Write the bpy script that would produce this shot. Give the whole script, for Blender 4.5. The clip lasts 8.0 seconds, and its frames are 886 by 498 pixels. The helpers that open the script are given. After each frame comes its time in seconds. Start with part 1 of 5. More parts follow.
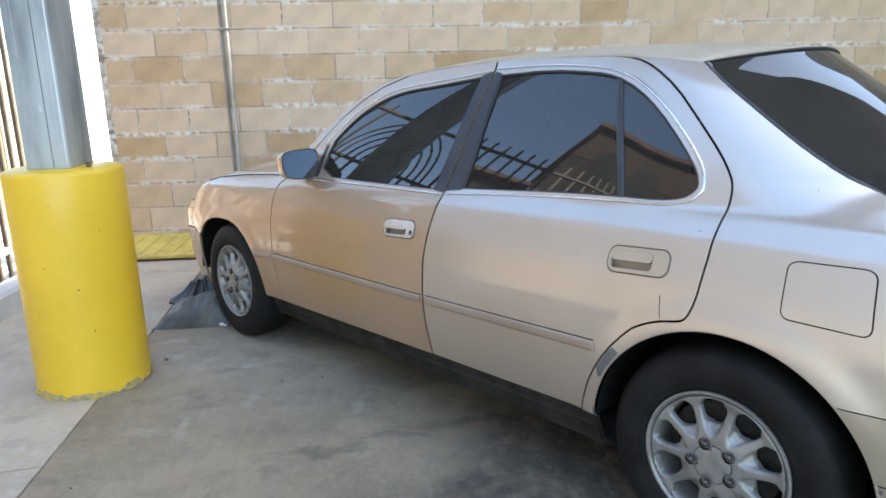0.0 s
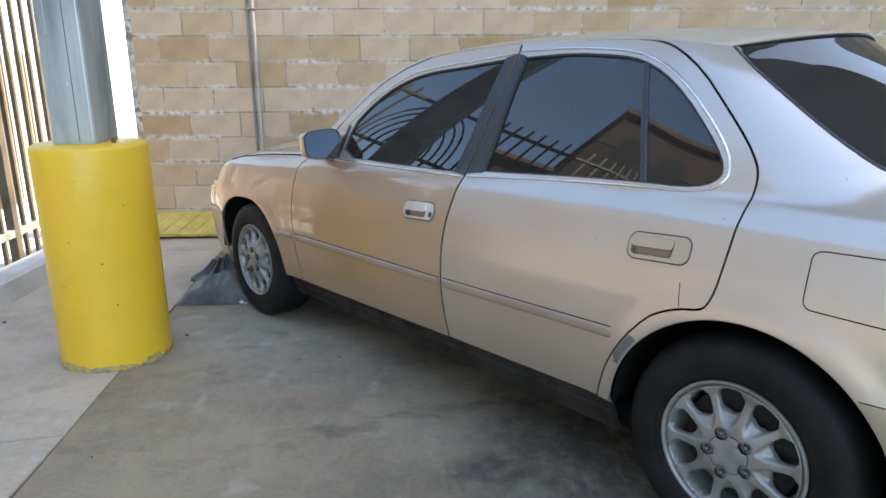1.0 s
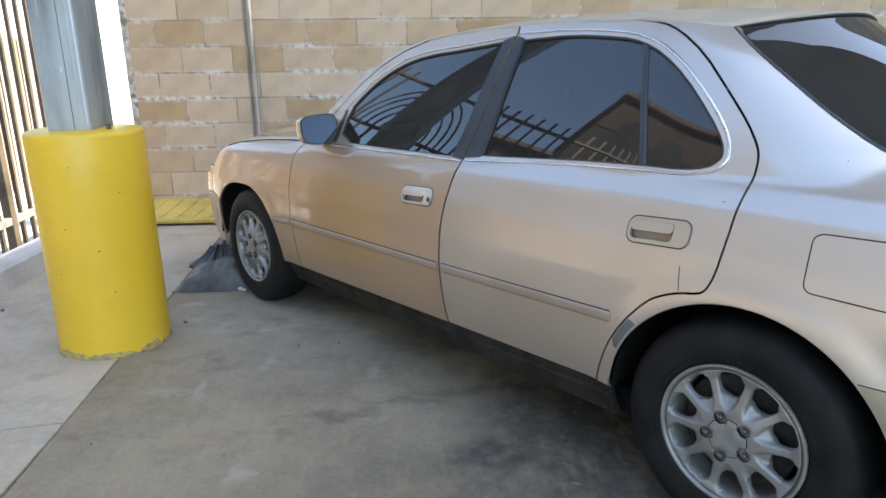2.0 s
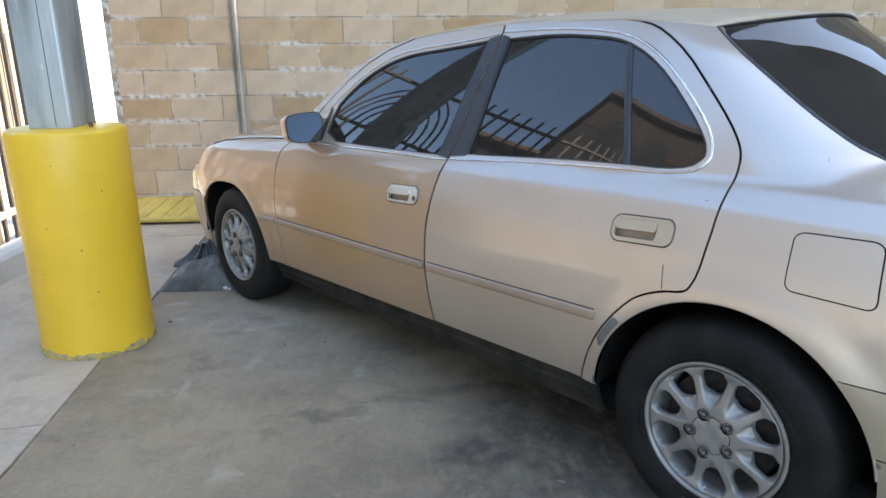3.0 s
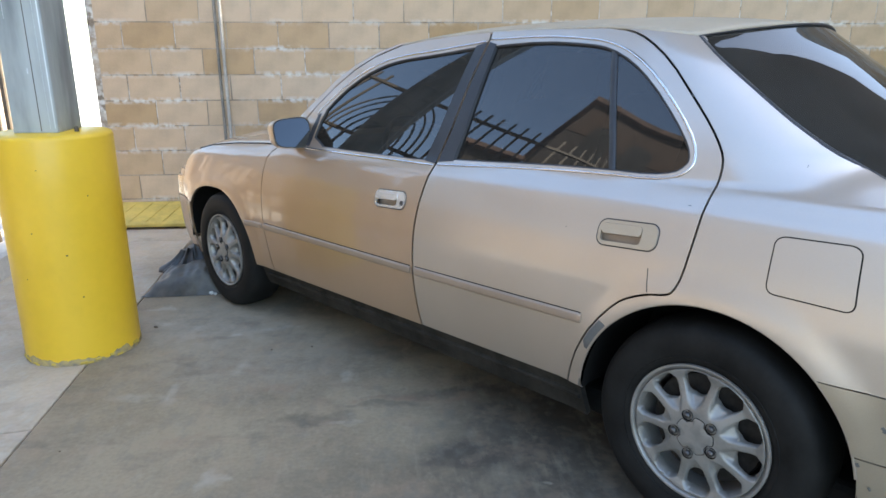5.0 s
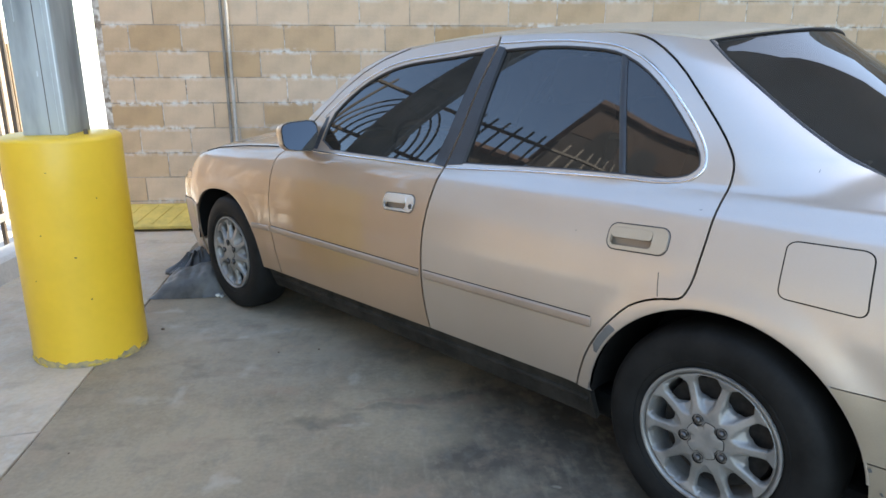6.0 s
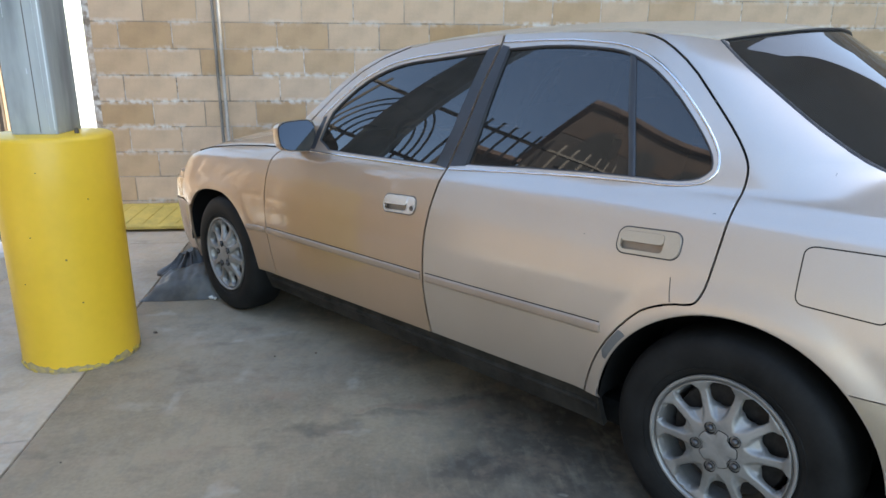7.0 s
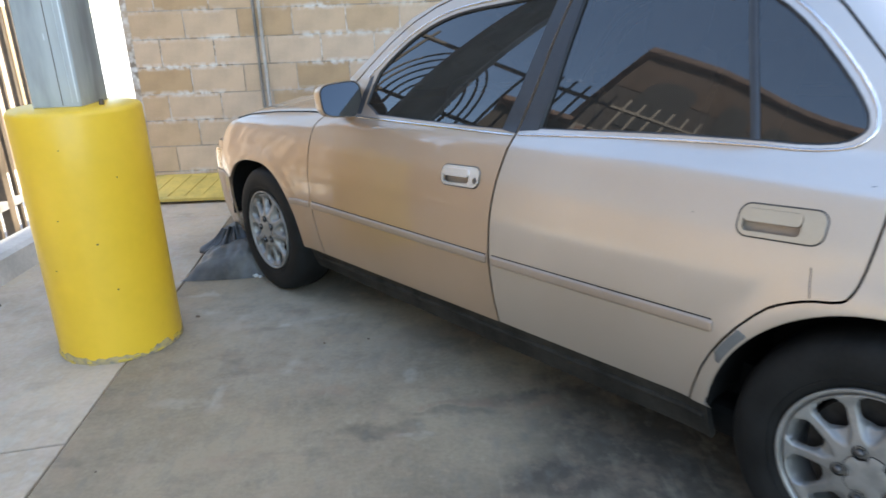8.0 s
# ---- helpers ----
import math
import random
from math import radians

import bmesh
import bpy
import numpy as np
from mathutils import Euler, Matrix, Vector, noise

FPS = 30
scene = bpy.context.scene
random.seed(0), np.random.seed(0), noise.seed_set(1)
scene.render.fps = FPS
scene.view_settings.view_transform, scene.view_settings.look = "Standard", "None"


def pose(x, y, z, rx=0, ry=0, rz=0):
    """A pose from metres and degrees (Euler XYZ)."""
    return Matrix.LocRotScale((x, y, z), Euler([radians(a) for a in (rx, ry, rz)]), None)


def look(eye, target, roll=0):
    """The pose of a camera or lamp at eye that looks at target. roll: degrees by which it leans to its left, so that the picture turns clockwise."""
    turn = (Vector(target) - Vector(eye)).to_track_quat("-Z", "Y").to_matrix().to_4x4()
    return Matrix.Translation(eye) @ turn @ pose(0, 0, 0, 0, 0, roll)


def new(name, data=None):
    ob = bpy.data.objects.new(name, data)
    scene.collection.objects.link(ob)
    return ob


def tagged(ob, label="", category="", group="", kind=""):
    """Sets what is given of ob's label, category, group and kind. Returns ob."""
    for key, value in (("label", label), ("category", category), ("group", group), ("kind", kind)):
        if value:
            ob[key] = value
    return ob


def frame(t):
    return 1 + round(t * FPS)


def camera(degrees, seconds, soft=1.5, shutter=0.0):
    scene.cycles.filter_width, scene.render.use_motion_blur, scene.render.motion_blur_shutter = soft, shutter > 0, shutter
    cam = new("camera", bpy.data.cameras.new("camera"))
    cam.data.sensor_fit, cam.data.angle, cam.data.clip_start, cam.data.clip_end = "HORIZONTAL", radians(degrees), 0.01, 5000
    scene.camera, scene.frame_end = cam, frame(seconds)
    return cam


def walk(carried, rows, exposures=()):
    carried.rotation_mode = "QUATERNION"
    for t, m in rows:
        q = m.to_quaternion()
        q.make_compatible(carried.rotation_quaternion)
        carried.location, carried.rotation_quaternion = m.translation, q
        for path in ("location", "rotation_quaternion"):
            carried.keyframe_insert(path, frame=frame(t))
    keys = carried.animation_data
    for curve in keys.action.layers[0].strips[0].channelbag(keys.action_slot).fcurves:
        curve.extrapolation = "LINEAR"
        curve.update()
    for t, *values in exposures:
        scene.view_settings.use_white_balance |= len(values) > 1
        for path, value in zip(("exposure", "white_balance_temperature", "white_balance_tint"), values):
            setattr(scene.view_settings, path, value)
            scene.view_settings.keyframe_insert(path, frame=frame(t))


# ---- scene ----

cam = camera(66.2, 8.0, soft=1.55, shutter=0.3)
ROWS = [
    (0.0, -0.267, 0.128, 1.301, -4.52, -14.02, 1.21),
    (0.5, -0.258, 0.128, 1.287, -2.64, -14.41, 0.75),
    (1.0, -0.261, 0.130, 1.288, -2.48, -15.17, 0.27),
    (1.5, -0.261, 0.138, 1.284, -2.34, -16.06, 0.62),
    (3.0, -0.249, 0.143, 1.285, -3.64, -16.56, 0.39),
    (3.5, -0.250, 0.142, 1.285, -4.27, -16.33, 0.38),
    (4.0, -0.252, 0.132, 1.286, -5.22, -16.04, -0.13),
    (4.5, -0.256, 0.123, 1.287, -5.00, -16.14, 0.04),
    (6.0, -0.283, 0.124, 1.292, -4.66, -15.92, -0.02),
    (6.5, -0.297, 0.137, 1.289, -4.22, -15.41, -0.03),
    (7.0, -0.326, 0.178, 1.293, -5.56, -16.03, -0.29),
    (7.5, -0.388, 0.261, 1.281, -6.21, -17.04, -0.63),
    (8.0, -0.365, 0.507, 1.267, -2.21, -19.49, 1.91),
]
EXPOSURE = 2.65
walk(cam, [(t, pose(x, y, z, 90 + pitch, roll, yaw)) for t, x, y, z, yaw, pitch, roll in ROWS], [(t, EXPOSURE + e, 6750, 7) for t, e in ((0.0, 0.20), (0.5, -0.08), (1.0, -0.08), (1.5, -0.05), (3.0, 0.03), (4.5, 0.05), (6.0, 0.05), (6.5, -0.08), (7.0, -0.06), (7.5, 0.0), (8.0, 0.12))])

# ---- light: sky and one sun, behind the tall building added on the right ----
SUN_AZ, SUN_EL = 89.6, 45.0     # degrees clockwise from +y
world = bpy.data.worlds.new("sky")
scene.world = world
world.use_nodes = True
wn = world.node_tree.nodes
sky = wn.new("ShaderNodeTexSky")
sky.sky_type = "NISHITA"
sky.sun_disc = False
sky.sun_elevation = radians(SUN_EL)
sky.sun_rotation = radians(SUN_AZ)
sky.dust_density = 0.7
sky.ozone_density = 0.9
wn["Background"].inputs["Strength"].default_value = 0.15
world.node_tree.links.new(sky.outputs[0], wn["Background"].inputs["Color"])
sun_data = bpy.data.lights.new("sun", "SUN")
sun_data.energy = 4.0
sun_data.angle = radians(0.5)
sun_data.color = (1.0, 0.93, 0.82)
sun = new("sun", sun_data)
ce, se = math.cos(radians(SUN_EL)), math.sin(radians(SUN_EL))
sun.matrix_world = look((20 * ce * math.sin(radians(SUN_AZ)), 20 * ce * math.cos(radians(SUN_AZ)), 20 * se), (0, 0, 0))


# ---- materials ----
def material(name, base, rough=0.6, metal=0.0, spread=0.12, grain=60.0, blotch=3.0, bump=0.15, second=None, coat=0.0, coat_rough=0.05,
             per_object=0.0, spec=0.5, stretch=(1, 1, 1), distance=0.004):
    """A surface with fine grain and broad blotches, in metres of the object's own space."""
    m = bpy.data.materials.new(name)
    m.use_nodes = True
    nt = m.node_tree
    n, link = nt.nodes, nt.links.new
    b = n["Principled BSDF"]
    tc = n.new("ShaderNodeTexCoord")
    mp = n.new("ShaderNodeMapping")
    mp.inputs["Scale"].default_value = stretch
    link(tc.outputs["Object"], mp.inputs["Vector"])
    fine, broad = n.new("ShaderNodeTexNoise"), n.new("ShaderNodeTexNoise")
    for node, scale, detail in ((fine, grain, 4), (broad, blotch, 5)):
        node.inputs["Scale"].default_value = scale
        node.inputs["Detail"].default_value = detail
        link(mp.outputs[0], node.inputs["Vector"])
    mix = n.new("ShaderNodeMix")
    mix.data_type = "RGBA"
    dark = second or tuple(c * (1 - 2.2 * spread) for c in base)
    light = tuple(min(1, c * (1 + spread)) for c in base)
    mix.inputs["A"].default_value = (*dark, 1)
    mix.inputs["B"].default_value = (*light, 1)
    ramp = n.new("ShaderNodeMapRange")
    ramp.inputs["From Min"].default_value, ramp.inputs["From Max"].default_value = 0.32, 0.62
    link(broad.outputs["Fac"], ramp.inputs["Value"])
    add = n.new("ShaderNodeMath")
    add.operation = "MULTIPLY_ADD"
    add.use_clamp = True
    sub = n.new("ShaderNodeMath")
    sub.operation = "SUBTRACT"
    link(fine.outputs["Fac"], sub.inputs[0])
    sub.inputs[1].default_value = 0.5
    link(sub.outputs[0], add.inputs[0])
    add.inputs[1].default_value = 0.9
    link(ramp.outputs[0], add.inputs[2])
    link(add.outputs[0], mix.inputs["Factor"])
    colour = mix.outputs["Result"]
    if per_object:
        info = n.new("ShaderNodeObjectInfo")
        hsv = n.new("ShaderNodeHueSaturation")
        vr = n.new("ShaderNodeMapRange")
        few = n.new("ShaderNodeMath")      # most pieces pale, a few dark and browner
        few.operation = "POWER"
        few.inputs[1].default_value = 0.45
        link(info.outputs["Random"], few.inputs[0])
        vr.inputs["To Min"].default_value, vr.inputs["To Max"].default_value = 1 - 2.2 * per_object, 1 + 0.5 * per_object
        link(few.outputs[0], vr.inputs["Value"])
        link(vr.outputs[0], hsv.inputs["Value"])
        vs = n.new("ShaderNodeMapRange")
        vs.inputs["To Min"].default_value, vs.inputs["To Max"].default_value = 1 + 2.2 * per_object, 1 - 0.9 * per_object
        link(few.outputs[0], vs.inputs["Value"])
        link(vs.outputs[0], hsv.inputs["Saturation"])
        link(colour, hsv.inputs["Color"])
        colour = hsv.outputs[0]
    link(colour, b.inputs["Base Color"])
    b.inputs["Metallic"].default_value = metal
    b.inputs["Coat Weight"].default_value = coat
    b.inputs["Coat Roughness"].default_value = coat_rough
    b.inputs["Specular IOR Level"].default_value = spec
    rr = n.new("ShaderNodeMapRange")
    rr.inputs["To Min"].default_value, rr.inputs["To Max"].default_value = max(0.02, rough * 0.85), min(1, rough * 1.15)
    link(broad.outputs["Fac"], rr.inputs["Value"])
    link(rr.outputs[0], b.inputs["Roughness"])
    if bump:
        bp = n.new("ShaderNodeBump")
        bp.inputs["Strength"].default_value = bump
        bp.inputs["Distance"].default_value = distance
        link(fine.outputs["Fac"], bp.inputs["Height"])
        link(bp.outputs[0], b.inputs["Normal"])
    return m


def tint_spots(m, col, spots, worn_to=0.15):
    """Stains and painted tone of one colour with soft, ragged rims on a ground material: (x, y, radius x, radius y,
    strength).
    """
    nt = m.node_tree
    n, link = nt.nodes, nt.links.new
    b = n["Principled BSDF"]
    source = b.inputs["Base Color"].links[0].from_socket
    tc = n.new("ShaderNodeTexCoord")
    wob = n.new("ShaderNodeTexNoise")
    wob.inputs["Scale"].default_value = 6.5
    wob.inputs["Detail"].default_value = 6
    link(tc.outputs["Object"], wob.inputs["Vector"])
    off = n.new("ShaderNodeVectorMath")
    off.operation = "SUBTRACT"
    link(wob.outputs["Color"], off.inputs[0])
    off.inputs[1].default_value = (0.5, 0.5, 0.5)
    sc = n.new("ShaderNodeVectorMath")
    sc.operation = "SCALE"
    sc.inputs["Scale"].default_value = 0.26
    link(off.outputs[0], sc.inputs[0])
    pos = n.new("ShaderNodeVectorMath")
    link(tc.outputs["Object"], pos.inputs[0])
    link(sc.outputs[0], pos.inputs[1])
    fleck, patchy = n.new("ShaderNodeTexNoise"), n.new("ShaderNodeMapRange")
    fleck.inputs["Scale"].default_value = 17.0
    fleck.inputs["Detail"].default_value = 6
    link(tc.outputs["Object"], fleck.inputs["Vector"])
    patchy.inputs["From Min"].default_value, patchy.inputs["From Max"].default_value = 0.34, 0.60
    patchy.inputs["To Min"].default_value = worn_to
    link(fleck.outputs["Fac"], patchy.inputs["Value"])
    for x, y, rx, ry, strength in spots:
        mp = n.new("ShaderNodeMapping")
        mp.vector_type = "TEXTURE"
        mp.inputs["Location"].default_value = (x, y, 0)
        mp.inputs["Scale"].default_value = (rx, ry, 1)
        link(pos.outputs[0], mp.inputs["Vector"])
        flat = n.new("ShaderNodeVectorMath")
        flat.operation = "MULTIPLY"
        flat.inputs[1].default_value = (1, 1, 0)
        link(mp.outputs[0], flat.inputs[0])
        ln = n.new("ShaderNodeVectorMath")
        ln.operation = "LENGTH"
        link(flat.outputs[0], ln.inputs[0])
        mr = n.new("ShaderNodeMapRange")
        mr.interpolation_type = "SMOOTHSTEP"
        mr.inputs["From Min"].default_value, mr.inputs["From Max"].default_value = 1.15, 0.40
        mr.inputs["To Min"].default_value, mr.inputs["To Max"].default_value = 0, strength
        link(ln.outputs["Value"], mr.inputs["Value"])
        mx = n.new("ShaderNodeMix")
        mx.data_type = "RGBA"
        worn = n.new("ShaderNodeMath")
        worn.operation = "MULTIPLY"
        link(mr.outputs[0], worn.inputs[0])
        link(patchy.outputs[0], worn.inputs[1])
        link(worn.outputs[0], mx.inputs["Factor"])
        link(source, mx.inputs["A"])
        mx.inputs["B"].default_value = (*col, 1)
        source = mx.outputs["Result"]
    link(source, b.inputs["Base Color"])
    return m


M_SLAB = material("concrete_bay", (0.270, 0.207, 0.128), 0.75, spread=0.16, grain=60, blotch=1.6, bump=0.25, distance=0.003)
OIL_SHADE, PALE, RUST = (0.056, 0.046, 0.034), (0.43, 0.37, 0.285), (0.24, 0.135, 0.085)
# x, y, the two radii and the strength: oil marks plus the car's shade painted in by the sills, then rust, then pale
# scrapes
tint_spots(M_SLAB, OIL_SHADE, [
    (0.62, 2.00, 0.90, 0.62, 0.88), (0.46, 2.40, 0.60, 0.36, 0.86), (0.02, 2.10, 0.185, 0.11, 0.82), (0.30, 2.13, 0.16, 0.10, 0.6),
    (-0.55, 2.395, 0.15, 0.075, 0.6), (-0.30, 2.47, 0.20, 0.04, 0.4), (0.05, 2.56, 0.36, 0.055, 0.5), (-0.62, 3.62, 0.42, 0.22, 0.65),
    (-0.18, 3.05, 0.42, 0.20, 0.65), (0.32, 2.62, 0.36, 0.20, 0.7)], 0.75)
# light falloff put into the colour: paler by the car, darker in the foreground
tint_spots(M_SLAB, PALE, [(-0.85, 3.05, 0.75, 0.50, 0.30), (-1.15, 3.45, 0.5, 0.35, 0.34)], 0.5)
tint_spots(M_SLAB, OIL_SHADE, [(-0.10, 1.75, 1.1, 0.42, 0.22), (-0.9, 1.55, 0.8, 0.4, 0.12)], 0.6)
tint_spots(M_SLAB, RUST, [(-0.72, 2.66, 0.10, 0.05, 0.35), (-0.24, 2.54, 0.22, 0.045, 0.5), (0.02, 2.49, 0.12, 0.04, 0.4), (-0.95, 2.30, 0.14, 0.05, 0.2)])
tint_spots(M_SLAB, PALE, [
    (-1.48, 3.64, 0.13, 0.05, 0.6), (-1.36, 3.46, 0.06, 0.05, 0.45), (-1.02, 3.23, 0.05, 0.045, 0.55), (-0.80, 3.32, 0.13, 0.045, 0.55),
    (-1.14, 2.69, 0.045, 0.16, 0.5), (-0.82, 2.03, 0.045, 0.10, 0.5), (-0.42, 2.76, 0.05, 0.06, 0.45), (-0.90, 2.86, 0.05, 0.08, 0.45),
    (-0.42, 2.36, 0.09, 0.03, 0.4), (0.20, 1.93, 0.03, 0.02, 0.5), (-1.25, 2.62, 0.12, 0.05, 0.35), (-1.20, 3.30, 0.07, 0.12, 0.35)])


def scuffs(m, pale, dark):
    """Small pale scuffs and dark specks over a paving material."""
    nt = m.node_tree
    n, link = nt.nodes, nt.links.new
    b = n["Principled BSDF"]
    source = b.inputs["Base Color"].links[0].from_socket
    tc = n.new("ShaderNodeTexCoord")
    for scale, lo, hi, colour, amount, stretch in ((3.2, 0.60, 0.74, pale, 0.55, (1.0, 0.55, 1)), (9.0, 0.64, 0.78, pale, 0.5, (0.7, 1.2, 1)), (2.1, 0.58, 0.75, dark, 0.45, (1, 1, 1)), (15.0, 0.55, 0.72, pale, 0.28, (1, 0.8, 1)), (5.0, 0.57, 0.70, pale, 0.30, (2.6, 0.7, 1)), (6.0, 0.54, 0.72, dark, 0.4, (0.8, 1.3, 1)), (11.0, 0.585, 0.68, pale, 0.26, (1.5, 0.8, 1)), (7.0, 0.50, 0.64, (pale[0] * 0.95, pale[1] * 0.80, pale[2] * 0.74), 0.30, (1, 1, 1)), (8.5, 0.52, 0.66, (dark[0] * 1.9, dark[1] * 2.1, dark[2] * 2.2), 0.34, (1.6, 0.8, 1)), (26.0, 0.70, 0.80, dark, 0.6, (1, 1, 1))):
        mp, nz, mr, mx = n.new("ShaderNodeMapping"), n.new("ShaderNodeTexNoise"), n.new("ShaderNodeMapRange"), n.new("ShaderNodeMix")
        mp.inputs["Scale"].default_value = stretch
        mp.inputs["Location"].default_value = (scale, 3.1 * scale, 0)
        nz.inputs["Scale"].default_value = scale
        nz.inputs["Detail"].default_value = 7
        nz.inputs["Roughness"].default_value = 0.62
        mr.inputs["From Min"].default_value, mr.inputs["From Max"].default_value = lo, hi
        mr.inputs["To Max"].default_value = amount
        mx.data_type = "RGBA"
        mx.inputs["B"].default_value = (*colour, 1)
        link(tc.outputs["Object"], mp.inputs["Vector"])
        link(mp.outputs[0], nz.inputs["Vector"])
        link(nz.outputs["Fac"], mr.inputs["Value"])
        link(mr.outputs[0], mx.inputs["Factor"])
        link(source, mx.inputs["A"])
        source = mx.outputs["Result"]
    link(source, b.inputs["Base Color"])


scuffs(M_SLAB, (0.36, 0.29, 0.195), (0.085, 0.07, 0.052))
M_WALK = material("concrete_walk", (0.445, 0.352, 0.243), 0.8, spread=0.12, grain=50, blotch=1.2, bump=0.25, distance=0.003)
scuffs(M_WALK, (0.50, 0.46, 0.39), (0.22, 0.19, 0.15))
M_EARTH = material("pale_ground", (0.46, 0.43, 0.385), 0.9, spread=0.15, grain=20, blotch=0.4, bump=0.3)
M_BLOCK = material("tan_block", (0.62, 0.445, 0.285), 0.9, spread=0.065, grain=90, blotch=5, bump=0.35, per_object=0.11, distance=0.003)
M_MORTAR = material("mortar", (0.43, 0.34, 0.255), 0.95, spread=0.25, grain=70, blotch=2.5, bump=0.5)


def lime(m, edge):
    """White lime bloom: ragged patches, on blocks only near their top and bottom edges."""
    nt = m.node_tree
    n, link = nt.nodes, nt.links.new
    b = n["Principled BSDF"]
    source = b.inputs["Base Color"].links[0].from_socket
    geo = n.new("ShaderNodeNewGeometry")
    big, small = n.new("ShaderNodeTexNoise"), n.new("ShaderNodeTexNoise")
    for node, scale, detail in ((big, 1.7, 3), (small, 22.0, 6)):
        node.inputs["Scale"].default_value = scale
        node.inputs["Detail"].default_value = detail
        link(geo.outputs["Position"], node.inputs["Vector"])
    a, c = n.new("ShaderNodeMapRange"), n.new("ShaderNodeMapRange")
    for node, src, lo, hi in ((a, big, 0.40, 0.56), (c, small, 0.40, 0.58)):
        node.inputs["From Min"].default_value, node.inputs["From Max"].default_value = lo, hi
        link(src.outputs["Fac"], node.inputs["Value"])
    mul = n.new("ShaderNodeMath")
    mul.operation = "MULTIPLY"
    link(a.outputs[0], mul.inputs[0])
    link(c.outputs[0], mul.inputs[1])
    fac = mul.outputs[0]
    if edge:
        tc, sep = n.new("ShaderNodeTexCoord"), n.new("ShaderNodeSeparateXYZ")
        link(tc.outputs["Object"], sep.inputs[0])
        off = n.new("ShaderNodeMath")
        off.operation = "SUBTRACT"
        off.inputs[1].default_value = 0.1016
        link(sep.outputs["Z"], off.inputs[0])
        ab = n.new("ShaderNodeMath")
        ab.operation = "ABSOLUTE"
        link(off.outputs[0], ab.inputs[0])
        e = n.new("ShaderNodeMapRange")
        e.inputs["From Min"].default_value, e.inputs["From Max"].default_value = 0.068, 0.099
        link(ab.outputs[0], e.inputs["Value"])
        m2 = n.new("ShaderNodeMath")
        m2.operation = "MULTIPLY"
        link(fac, m2.inputs[0])
        link(e.outputs[0], m2.inputs[1])
        fac = m2.outputs[0]
    mx = n.new("ShaderNodeMix")
    mx.data_type = "RGBA"
    link(fac, mx.inputs["Factor"])
    link(source, mx.inputs["A"])
    mx.inputs["B"].default_value = (0.76, 0.72, 0.66, 1)
    link(mx.outputs["Result"], b.inputs["Base Color"])


lime(M_BLOCK, True)
lime(M_MORTAR, False)
M_YELLOW = material("yellow_paint", (0.77, 0.475, 0.03), 0.38, spread=0.03, grain=30, blotch=3, bump=0.08, spec=0.5)
M_YELLOW_OLD = material("worn_yellow_paint", (0.62, 0.44, 0.10), 0.6, spread=0.12, grain=40, blotch=6, bump=0.25)
M_STEEL = material("grey_blue_paint", (0.30, 0.322, 0.312), 0.45, spread=0.3, second=(0.15, 0.168, 0.168), grain=26, blotch=5, bump=0.10, stretch=(1, 1, 0.22))
M_PIPE = material("galvanised", (0.52, 0.485, 0.43), 0.6, metal=0.15, spread=0.12, grain=50, blotch=6)
M_PIPE_DARK = material("dull_pipe_paint", (0.24, 0.215, 0.185), 0.6, spread=0.15, grain=50, blotch=6)
M_KERB = material("kerb_concrete", (0.55, 0.525, 0.48), 0.85, spread=0.12, grain=45, blotch=2)
M_RAIL = material("worn_grey_rail", (0.20, 0.195, 0.185), 0.5, spread=0.15, grain=50, blotch=6)
M_IRON = material("brown_iron", (0.085, 0.064, 0.046), 0.5, spread=0.2, grain=60, blotch=6)
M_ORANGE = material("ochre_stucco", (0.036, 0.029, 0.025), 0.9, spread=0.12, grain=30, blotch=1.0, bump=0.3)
# lighter copy of the wall stucco, with sunlight put into its colour
M_OCHRE_LIT = material("ochre_stucco_lit_tone", (0.056, 0.036, 0.025), 0.9, spread=0.12, grain=30, blotch=1.0, bump=0.3)
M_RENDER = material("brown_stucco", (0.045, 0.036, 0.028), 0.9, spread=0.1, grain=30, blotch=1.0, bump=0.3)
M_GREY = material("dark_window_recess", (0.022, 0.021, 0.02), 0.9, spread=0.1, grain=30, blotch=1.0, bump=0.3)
M_PALE = material("flank_tint_stucco", (0.085, 0.086, 0.09), 0.9, spread=0.1, grain=30, blotch=1.0, bump=0.3)
M_ROOF = material("roof_tile", (0.11, 0.07, 0.055), 0.85, spread=0.2, grain=20, blotch=2)
M_SOFFIT = material("soffit_paint", (0.40, 0.36, 0.31), 0.7, spread=0.06, grain=20, blotch=1)


# ---- mesh helpers ----
def mesh_of(name, verts, faces, mat, smooth=False):
    me = bpy.data.meshes.new(name)
    me.from_pydata([tuple(v) for v in verts], [], faces)
    me.materials.append(mat)
    if smooth:
        me.shade_smooth()
    me.update()
    return me


def part(name, data, parent=None, label="", mat=None, smooth=False, at=None):
    """Links a mesh, or a bmesh with its material, as one object under a thing or a part."""
    if isinstance(data, bmesh.types.BMesh):
        me = bpy.data.meshes.new(name)
        bmesh.ops.recalc_face_normals(data, faces=data.faces)
        data.to_mesh(me)
        data.free()
        if mat:
            me.materials.append(mat)
        if smooth:
            me.shade_smooth()
            me.set_sharp_from_angle(angle=radians(50))
        data = me
    ob = new(name, data)
    if parent is not None:
        ob.parent = parent
    if at is not None:
        ob.matrix_basis = at
    if label:
        ob["label"] = label
    return ob


